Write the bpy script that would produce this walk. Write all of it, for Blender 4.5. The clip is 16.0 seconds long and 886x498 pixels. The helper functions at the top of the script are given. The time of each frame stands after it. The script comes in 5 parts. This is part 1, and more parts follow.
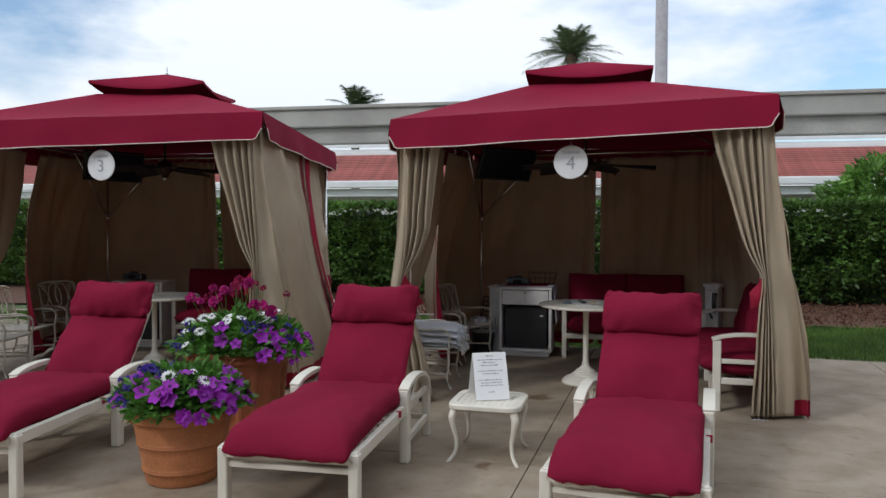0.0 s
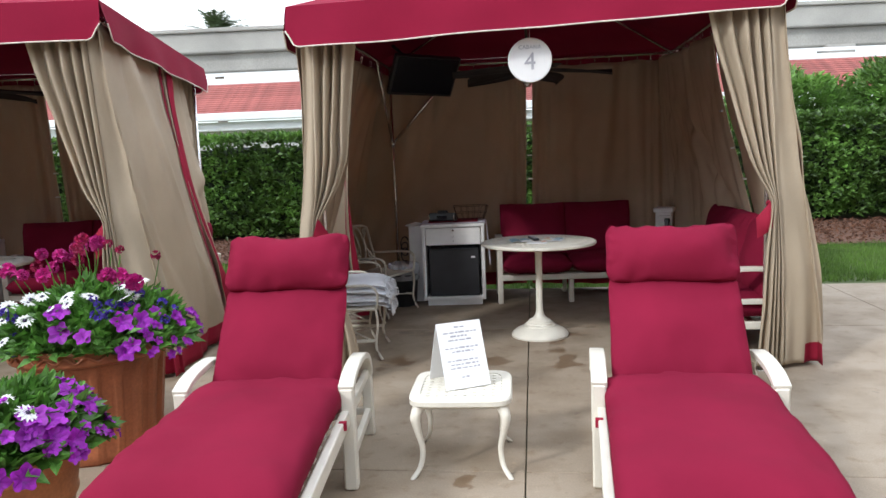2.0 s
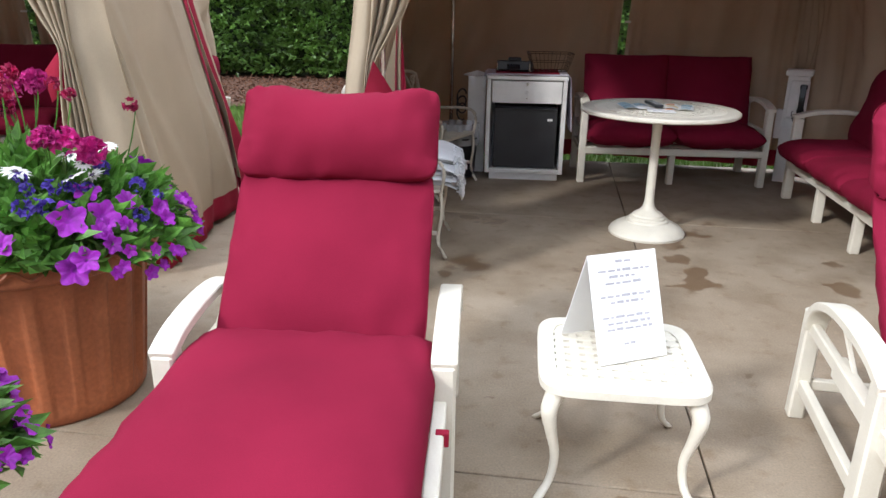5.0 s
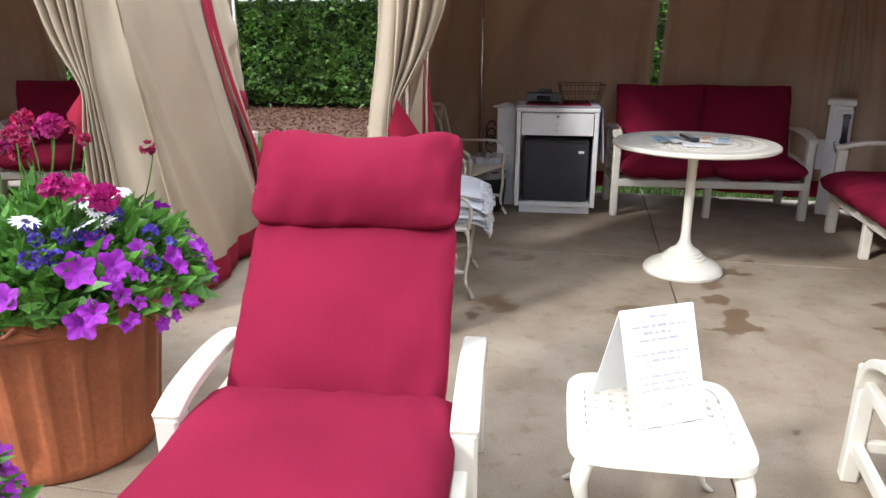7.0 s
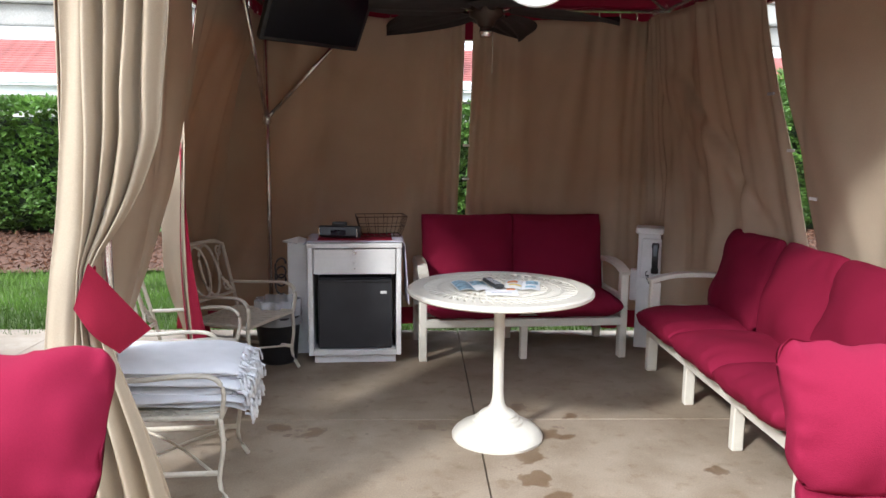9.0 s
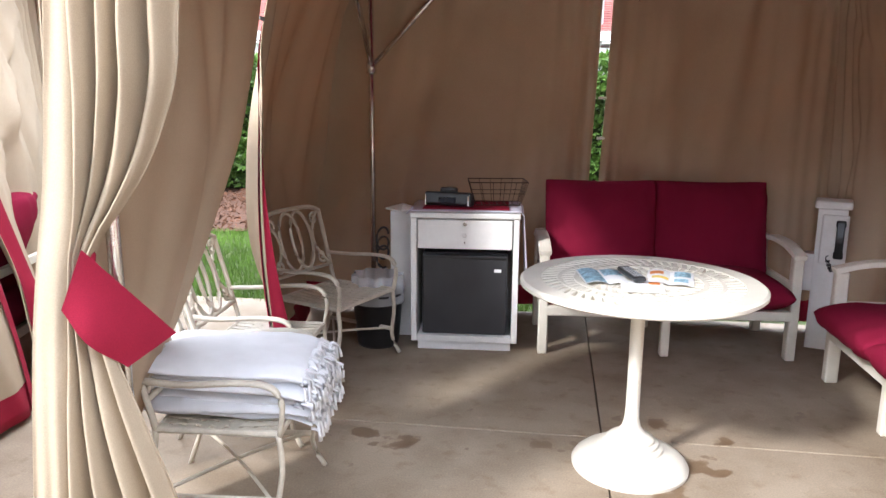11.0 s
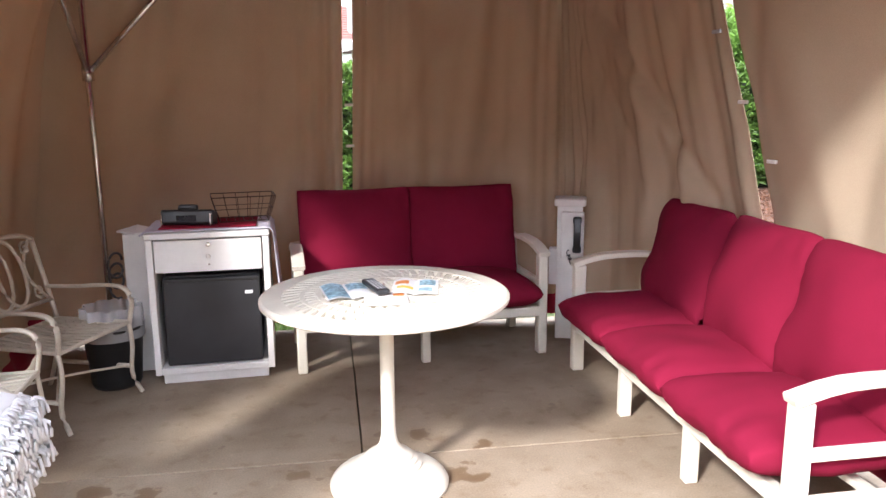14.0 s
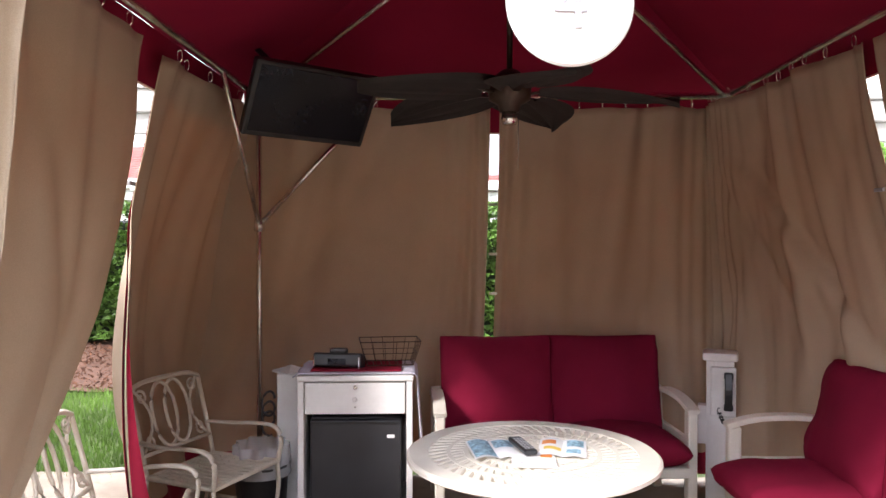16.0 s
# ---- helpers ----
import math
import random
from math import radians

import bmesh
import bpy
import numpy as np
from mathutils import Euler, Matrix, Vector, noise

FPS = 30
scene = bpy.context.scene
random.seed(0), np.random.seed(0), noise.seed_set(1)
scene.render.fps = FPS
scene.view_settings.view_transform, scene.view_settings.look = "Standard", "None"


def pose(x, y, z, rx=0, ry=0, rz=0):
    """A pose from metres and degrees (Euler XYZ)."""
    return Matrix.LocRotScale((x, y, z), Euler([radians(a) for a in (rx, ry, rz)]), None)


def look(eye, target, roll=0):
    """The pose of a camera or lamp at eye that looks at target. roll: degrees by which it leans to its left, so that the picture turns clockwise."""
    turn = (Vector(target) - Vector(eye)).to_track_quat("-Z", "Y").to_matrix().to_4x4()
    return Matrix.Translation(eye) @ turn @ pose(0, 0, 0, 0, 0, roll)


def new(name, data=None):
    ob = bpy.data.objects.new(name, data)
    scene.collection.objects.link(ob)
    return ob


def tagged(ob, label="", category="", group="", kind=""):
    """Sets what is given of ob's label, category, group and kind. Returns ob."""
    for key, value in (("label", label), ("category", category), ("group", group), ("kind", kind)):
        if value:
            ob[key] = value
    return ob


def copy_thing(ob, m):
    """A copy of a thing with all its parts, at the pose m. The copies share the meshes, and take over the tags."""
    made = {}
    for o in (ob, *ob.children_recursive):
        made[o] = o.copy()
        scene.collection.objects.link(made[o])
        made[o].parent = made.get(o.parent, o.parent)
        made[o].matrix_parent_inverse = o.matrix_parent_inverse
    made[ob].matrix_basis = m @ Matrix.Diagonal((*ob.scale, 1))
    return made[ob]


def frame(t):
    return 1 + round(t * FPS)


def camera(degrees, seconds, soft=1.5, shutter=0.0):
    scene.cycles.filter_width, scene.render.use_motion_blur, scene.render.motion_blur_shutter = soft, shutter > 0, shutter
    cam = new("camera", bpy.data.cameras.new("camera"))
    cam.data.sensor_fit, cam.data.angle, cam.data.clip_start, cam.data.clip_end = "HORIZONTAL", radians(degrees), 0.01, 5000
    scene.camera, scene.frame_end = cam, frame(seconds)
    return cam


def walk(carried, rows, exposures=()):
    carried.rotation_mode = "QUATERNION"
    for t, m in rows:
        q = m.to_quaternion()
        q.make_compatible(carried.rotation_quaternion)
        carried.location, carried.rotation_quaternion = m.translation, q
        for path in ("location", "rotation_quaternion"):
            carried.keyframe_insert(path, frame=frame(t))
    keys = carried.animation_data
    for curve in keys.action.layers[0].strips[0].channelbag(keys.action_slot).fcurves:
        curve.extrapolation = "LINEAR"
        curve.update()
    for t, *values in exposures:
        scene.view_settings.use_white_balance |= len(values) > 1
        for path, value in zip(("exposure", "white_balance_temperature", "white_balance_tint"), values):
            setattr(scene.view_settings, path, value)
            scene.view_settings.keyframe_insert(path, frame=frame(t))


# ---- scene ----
cam = camera(62.0, 16.0)
PATH = [
    (0, (0.982, 1.136, 1.49), (0.564, 3.09, 1.428), 0.2),
    (0.5, (0.811, 1.493, 1.477), (0.362, 3.437, 1.333), 0.0),
    (1, (0.66, 1.853, 1.451), (0.254, 3.802, 1.253), -2.3),
    (1.5, (0.521, 2.195, 1.44), (0.177, 4.153, 1.217), 0.0),
    (2, (0.371, 2.507, 1.435), (0.279, 4.489, 1.188), -2.2),
    (2.5, (0.291, 2.81, 1.402), (0.311, 4.784, 1.079), -1.4),
    (3, (0.171, 3.074, 1.399), (0.276, 5.025, 0.974), -0.2),
    (3.5, (0.072, 3.307, 1.387), (0.301, 5.244, 0.945), -2.1),
    (4, (0.028, 3.575, 1.38), (0.158, 5.513, 0.902), 0.4),
    (4.5, (-0.026, 3.764, 1.366), (-0.027, 5.69, 0.827), 2.1),
    (5, (-0.119, 3.908, 1.34), (-0.235, 5.797, 0.694), 1.0),
    (5.2, (-0.163, 3.939, 1.337), (-0.426, 5.801, 0.658), 1.3),
    (7.3, (-0.062, 4.103, 1.398), (-0.234, 6.024, 0.87), -0.5),
    (7.5, (-0.011, 4.182, 1.418), (-0.111, 6.12, 0.934), -0.2),
    (8, (0.11, 4.399, 1.434), (0.162, 6.362, 1.059), 2.1),
    (8.5, (0.141, 4.63, 1.452), (0.309, 6.596, 1.123), 1.4),
    (9, (0.181, 4.837, 1.453), (0.404, 6.803, 1.162), 0.6),
    (9.5, (0.266, 5.053, 1.458), (0.429, 7.024, 1.16), 3.0),
    (10, (0.246, 5.243, 1.423), (0.244, 7.21, 1.061), 3.1),
    (10.2, (0.244, 5.313, 1.427), (0.187, 7.275, 1.046), 2.7),
    (12.3, (0.411, 5.727, 1.414), (0.299, 7.681, 1.002), -1.5),
    (12.5, (0.419, 5.727, 1.419), (0.39, 7.684, 1.007), -1.6),
    (13, (0.45, 5.72, 1.42), (0.613, 7.67, 1.01), -1.5),
    (13.5, (0.457, 5.708, 1.425), (0.801, 7.639, 1.033), -1.1),
    (14, (0.462, 5.709, 1.417), (0.912, 7.62, 1.033), -0.4),
    (14.5, (0.467, 5.711, 1.427), (0.965, 7.61, 1.044), 0.1),
    (15, (0.441, 5.709, 1.444), (0.906, 7.626, 1.114), 1.4),
    (15.5, (0.401, 5.693, 1.491), (0.683, 7.664, 1.304), 0.8),
    (16, (0.383, 5.681, 1.513), (0.497, 7.678, 1.485), 0.1),
]
EXPOSURES = [(0.0, -0.58, 6050, 8), (0.6, -0.08, 6050, 8), (1.5, 0.43, 6050, 8), (3.5, 0.52, 6050, 9), (5.0, 0.76, 6050, 9), (7.5, 1.06, 6000, 9), (8.5, 1.12, 6000, 9), (9.0, 1.38, 5950, 9), (10.0, 1.66, 6000, 10), (12.5, 1.98, 6150, 13), (13.5, 2.02, 6200, 14), (14.5, 2.22, 6300, 16), (15.3, 2.20, 6350, 17), (16.0, 1.84, 6350, 17)]
walk(cam, [(t, look(eye, target, roll)) for t, eye, target, roll in PATH], EXPOSURES)

# ---- world, sun, exposure ----
SUN_WAY = Vector((0.78, 0.73, -0.745)).normalized()
world = bpy.data.worlds.new("sky")
scene.world = world
world.use_nodes = True
wn, wl = world.node_tree.nodes, world.node_tree.links
wn.clear()
w_out = wn.new("ShaderNodeOutputWorld")
w_bg = wn.new("ShaderNodeBackground")
w_sky = wn.new("ShaderNodeTexSky")
w_sky.sky_type, w_sky.sun_disc = "NISHITA", False
w_sky.sun_elevation = math.asin(-SUN_WAY.z)
w_sky.sun_rotation = math.atan2(-SUN_WAY.x, -SUN_WAY.y)
w_co = wn.new("ShaderNodeTexCoord")
w_map = wn.new("ShaderNodeMapping")
w_map.inputs["Scale"].default_value = (1.0, 1.0, 2.6)
w_map.inputs["Location"].default_value = (0.35, 0.1, 0.2)
w_noise = wn.new("ShaderNodeTexNoise")
w_noise.inputs["Scale"].default_value = 2.2
w_noise.inputs["Detail"].default_value = 7.0
w_noise.inputs["Roughness"].default_value = 0.55
w_ramp = wn.new("ShaderNodeValToRGB")
w_ramp.color_ramp.elements[0].position, w_ramp.color_ramp.elements[1].position = 0.37, 0.53
w_mix = wn.new("ShaderNodeMix")
w_mix.data_type = "RGBA"
w_mix.inputs[7].default_value = (9.3, 9.4, 9.6, 1.0)
w_bg.inputs["Strength"].default_value = 0.15
w_sep, w_up, w_lit = wn.new("ShaderNodeSeparateXYZ"), wn.new("ShaderNodeMapRange"), wn.new("ShaderNodeMix")
w_up.inputs["To Min"].default_value, w_up.inputs["To Max"].default_value = 0.95, 1.50      # overcast: brighter overhead
w_lit.data_type, w_lit.blend_type = "RGBA", "MULTIPLY"
w_lit.inputs["Factor"].default_value = 1.0
wl.new(w_co.outputs["Generated"], w_sep.inputs[0])
wl.new(w_sep.outputs["Z"], w_up.inputs["Value"])
wl.new(w_mix.outputs[2], w_lit.inputs[6])
wl.new(w_up.outputs["Result"], w_lit.inputs[7])
wl.new(w_co.outputs["Generated"], w_map.inputs["Vector"])
wl.new(w_map.outputs["Vector"], w_noise.inputs["Vector"])
wl.new(w_noise.outputs["Fac"], w_ramp.inputs["Fac"])
wl.new(w_ramp.outputs["Color"], w_mix.inputs["Factor"])
w_gain = wn.new("ShaderNodeVectorMath")
w_gain.operation = "SCALE"
w_gain.inputs["Scale"].default_value = 1.45
wl.new(w_sky.outputs["Color"], w_gain.inputs[0])
wl.new(w_gain.outputs["Vector"], w_mix.inputs[6])
wl.new(w_lit.outputs[2], w_bg.inputs["Color"])
wl.new(w_bg.outputs["Background"], w_out.inputs["Surface"])
sun = new("sun", bpy.data.lights.new("sun", "SUN"))
sun.data.energy, sun.data.angle, sun.data.color = 1.5, radians(6.0), (1.0, 0.96, 0.90)
sun.matrix_basis = look((0, 0, 20), Vector((0, 0, 20)) + SUN_WAY)

# ---- materials ----
MATS = {}
TAU = 2 * math.pi


def mat(name, color, rough=0.6, metal=0.0, vary=0.12, scale=6.0, fine=80.0, bump=0.15, through_light=0.0, dark=None, random_hue=0.0, spec=0.5, coarse_bump=0.0, through_tint=None):
    """A painted, woven or stone surface: two scales of colour change, fine relief, and for cloth and leaves some light let through."""
    m = bpy.data.materials.new(name)
    m.use_nodes = True
    n, l = m.node_tree.nodes, m.node_tree.links
    n.clear()
    out = n.new("ShaderNodeOutputMaterial")
    b = n.new("ShaderNodeBsdfPrincipled")
    co = n.new("ShaderNodeTexCoord")
    n1, n2 = n.new("ShaderNodeTexNoise"), n.new("ShaderNodeTexNoise")
    n1.inputs["Scale"].default_value, n1.inputs["Detail"].default_value = scale, 6.0
    n2.inputs["Scale"].default_value, n2.inputs["Detail"].default_value = fine, 3.0
    for k in (n1, n2):
        l.new(co.outputs["Object"], k.inputs["Vector"])
    ramp = n.new("ShaderNodeValToRGB")
    lo = dark or tuple(c * (1 - 2 * vary) for c in color)
    ramp.color_ramp.elements[0].position, ramp.color_ramp.elements[1].position = 0.3, 0.7
    ramp.color_ramp.elements[0].color, ramp.color_ramp.elements[1].color = (*lo, 1), (*tuple(min(1, c * (1 + vary * 0.6)) for c in color), 1)
    l.new(n1.outputs["Fac"], ramp.inputs["Fac"])
    mx = n.new("ShaderNodeMix")
    mx.data_type, mx.blend_type = "RGBA", "OVERLAY"
    mx.inputs["Factor"].default_value = min(1.0, vary * 2.2)
    l.new(ramp.outputs["Color"], mx.inputs[6])
    l.new(n2.outputs["Fac"], mx.inputs[7])
    col = mx.outputs[2]
    if random_hue:
        info, hs = n.new("ShaderNodeObjectInfo"), n.new("ShaderNodeHueSaturation")
        geo, add = n.new("ShaderNodeNewGeometry"), n.new("ShaderNodeMath")
        add.operation = "ADD"
        l.new(info.outputs["Random"], add.inputs[0])
        l.new(geo.outputs["Random Per Island"], add.inputs[1])
        r = n.new("ShaderNodeMapRange")
        r.inputs["From Max"].default_value = 2.0
        r.inputs["To Min"].default_value, r.inputs["To Max"].default_value = 1 - random_hue, 1 + random_hue
        l.new(add.outputs[0], r.inputs["Value"])
        l.new(r.outputs["Result"], hs.inputs["Value"])
        l.new(col, hs.inputs["Color"])
        col = hs.outputs["Color"]
    l.new(col, b.inputs["Base Color"])
    b.inputs["Roughness"].default_value, b.inputs["Metallic"].default_value = rough, metal
    b.inputs["Specular IOR Level"].default_value = spec
    if bump:
        bp = n.new("ShaderNodeBump")
        bp.inputs["Strength"].default_value, bp.inputs["Distance"].default_value = bump, 0.004
        l.new(n2.outputs["Fac"], bp.inputs["Height"])
        if coarse_bump:
            b2 = n.new("ShaderNodeBump")
            b2.inputs["Strength"].default_value, b2.inputs["Distance"].default_value = coarse_bump, 0.02
            l.new(n1.outputs["Fac"], b2.inputs["Height"])
            l.new(b2.outputs["Normal"], bp.inputs["Normal"])
        l.new(bp.outputs["Normal"], b.inputs["Normal"])
    if through_light:
        tr, ms = n.new("ShaderNodeBsdfTranslucent"), n.new("ShaderNodeMixShader")
        if through_tint:
            tr.inputs["Color"].default_value = (*through_tint, 1)
        else:
            l.new(col, tr.inputs["Color"])
        ms.inputs[0].default_value = through_light
        l.new(b.outputs[0], ms.inputs[1])
        l.new(tr.outputs[0], ms.inputs[2])
        l.new(ms.outputs[0], out.inputs["Surface"])
    else:
        l.new(b.outputs[0], out.inputs["Surface"])
    MATS[name] = m
    return m


M_CUSHION = mat("red_acrylic_cloth", (0.200, 0.0105, 0.034), 0.9, vary=0.08, scale=3, fine=420, bump=0.3, spec=0.08)
M_CANOPY = mat("burgundy_canopy_cloth", (0.23, 0.009, 0.034), 0.85, vary=0.08, scale=1.6, fine=300, bump=0.2, through_light=0.005, spec=0.12)
M_CURTAIN = mat("tan_curtain_cloth", (0.52, 0.43, 0.315), 0.85, vary=0.09, scale=1.4, fine=340, bump=0.2, through_light=0.18, through_tint=(0.48, 0.225, 0.072), spec=0.2)
M_TRIM = mat("burgundy_curtain_trim", (0.30, 0.014, 0.04), 0.85, vary=0.08, scale=5, fine=300, bump=0.2, through_light=0.05, spec=0.2)
M_PIPING = mat("pale_piping", (0.70, 0.64, 0.56), 0.7, vary=0.1)
M_FRAME = mat("cream_powder_coat", (0.72, 0.68, 0.585), 0.42, vary=0.05, scale=8, fine=160, bump=0.12)
M_CAST = mat("champagne_cast_aluminium", (0.60, 0.55, 0.455), 0.42, vary=0.08, scale=14, fine=120, bump=0.15)
M_STEEL = mat("galvanised_tube", (0.86, 0.85, 0.83), 0.22, metal=0.95, vary=0.15, scale=18, fine=150, bump=0.1)
M_WHITE = mat("white_painted_wood", (0.80, 0.79, 0.77), 0.5, vary=0.05, scale=7, fine=60, bump=0.15)
M_BLACK = mat("black_plastic", (0.018, 0.019, 0.021), 0.35, vary=0.2, scale=9, fine=260, bump=0.15)
M_FRIDGE = mat("black_fridge_enamel", (0.03, 0.031, 0.035), 0.42, vary=0.15, scale=5, fine=300, bump=0.2)
M_SCREEN = mat("dark_glass_screen", (0.006, 0.007, 0.013), 0.14, vary=0.05, bump=0.0, spec=0.3)
M_TERRA = mat("terracotta_plastic", (0.50, 0.19, 0.075), 0.55, vary=0.14, scale=5, fine=70, bump=0.15)
M_TERRA2 = mat("brown_terracotta", (0.40, 0.125, 0.05), 0.5, vary=0.16, scale=5, fine=70, bump=0.15)
M_SOIL = mat("dark_soil", (0.05, 0.035, 0.025), 0.95, vary=0.3, scale=30, fine=200, bump=0.6)
M_LEAF = mat("fresh_leaf", (0.125, 0.30, 0.045), 0.5, vary=0.3, scale=12, fine=60, bump=0.1, through_light=0.25, random_hue=0.35)
M_HEDGE = mat("hedge_leaf", (0.15, 0.29, 0.052), 0.45, vary=0.35, scale=1.2, fine=20, bump=0.0, through_light=0.28, random_hue=0.55)
M_CORE = mat("hedge_core_shade", (0.018, 0.032, 0.010), 0.9, vary=0.4, scale=6, fine=30, bump=0.6)
M_GRASS = mat("lawn_blade", (0.11, 0.20, 0.03), 0.6, vary=0.25, scale=1.5, fine=20, bump=0.0, through_light=0.25, random_hue=0.4)
M_EARTH = mat("lawn_earth", (0.085, 0.115, 0.032), 0.95, vary=0.3, scale=2.5, fine=40, bump=0.5)
M_MULCH = mat("bark_mulch", (0.115, 0.050, 0.026), 0.95, vary=0.35, scale=20, fine=90, bump=0.8, random_hue=0.5)
M_PURPLE = mat("purple_petal", (0.30, 0.014, 0.40), 0.6, vary=0.2, scale=30, bump=0.1, through_light=0.25, random_hue=0.4)
M_MAGENTA = mat("magenta_petal", (0.55, 0.02, 0.24), 0.6, vary=0.2, scale=30, bump=0.1, through_light=0.25, random_hue=0.4)
M_CRIMSON = mat("crimson_petal", (0.42, 0.012, 0.09), 0.6, vary=0.2, scale=30, bump=0.1, through_light=0.25, random_hue=0.4)
M_BLUE = mat("blue_violet_petal", (0.10, 0.055, 0.42), 0.6, vary=0.2, scale=30, bump=0.1, through_light=0.25, random_hue=0.4)
M_PETAL = mat("white_petal", (0.80, 0.80, 0.78), 0.6, vary=0.04, scale=30, bump=0.1, through_light=0.2)
M_EYE = mat("dark_flower_eye", (0.05, 0.03, 0.09), 0.7, vary=0.2)
M_STRAW = mat("dry_straw", (0.45, 0.36, 0.22), 0.9, vary=0.2, random_hue=0.3)
M_TOWEL = mat("white_terry_cloth", (0.80, 0.81, 0.84), 0.95, vary=0.04, scale=10, fine=240, bump=0.5, spec=0.1)
M_LILAC = mat("pale_lilac_cloth", (0.66, 0.64, 0.74), 0.9, vary=0.06, scale=8, fine=240, bump=0.3, spec=0.1)
M_PAPER = mat("white_card", (0.82, 0.82, 0.82), 0.6, vary=0.02, bump=0.0)
M_INK = mat("grey_ink", (0.42, 0.42, 0.46), 0.7, vary=0.1, bump=0.0)
M_BLUEPRINT = mat("pale_blue_print", (0.32, 0.55, 0.68), 0.4, vary=0.3, scale=40, bump=0.0)
M_ORANGE = mat("orange_print", (0.75, 0.25, 0.05), 0.4, vary=0.1, bump=0.0)
M_YELLOW = mat("yellow_print", (0.80, 0.60, 0.10), 0.4, vary=0.1, bump=0.0)
M_GREYKEY = mat("grey_keys", (0.40, 0.40, 0.42), 0.5, vary=0.1, bump=0.0)
M_BRONZE = mat("dark_bronze", (0.045, 0.03, 0.022), 0.45, metal=0.5, vary=0.2)
M_FANLEAF = mat("dark_woven_fan_leaf", (0.014, 0.010, 0.009), 0.75, vary=0.3, scale=14, fine=180, bump=0.5)
M_WIRE = mat("brown_wire", (0.06, 0.035, 0.022), 0.5, metal=0.4, vary=0.2)
M_ROOF = mat("red_roof_tile", (0.27, 0.075, 0.062), 0.85, vary=0.2, scale=5, fine=40, bump=0.4, random_hue=0.25)
M_STUCCO = mat("pale_stucco", (0.60, 0.585, 0.55), 0.9, vary=0.08, scale=1.5, fine=60, bump=0.3)
# kept dark: only for the unseen walls added to block low sky light
M_BLOCKER = mat("tan_light_blocker", (0.22, 0.19, 0.15), 0.9, vary=0.1, scale=1.2, fine=60, bump=0.3)
M_CONC2 = mat("grey_beam_concrete", (0.36, 0.345, 0.315), 0.9, vary=0.12, scale=0.7, fine=30, bump=0.3)
M_GUTTER = mat("white_gutter", (0.74, 0.745, 0.74), 0.5, vary=0.05, scale=1.5)
M_DARKGLASS = mat("dark_window_glass", (0.03, 0.035, 0.04), 0.1, vary=0.1, bump=0.0)
M_TRUNK = mat("palm_trunk", (0.16, 0.115, 0.08), 0.9, vary=0.3, scale=10, fine=60, bump=0.8)
M_PALM = mat("palm_leaf", (0.15, 0.20, 0.10), 0.5, vary=0.2, bump=0.0, through_light=0.1, random_hue=0.35)
M_POLE = mat("grey_painted_pole", (0.34, 0.32, 0.33), 0.5, vary=0.1)
M_CHROME = mat("chrome", (0.75, 0.75, 0.75), 0.15, metal=1.0, vary=0.05, bump=0.0)


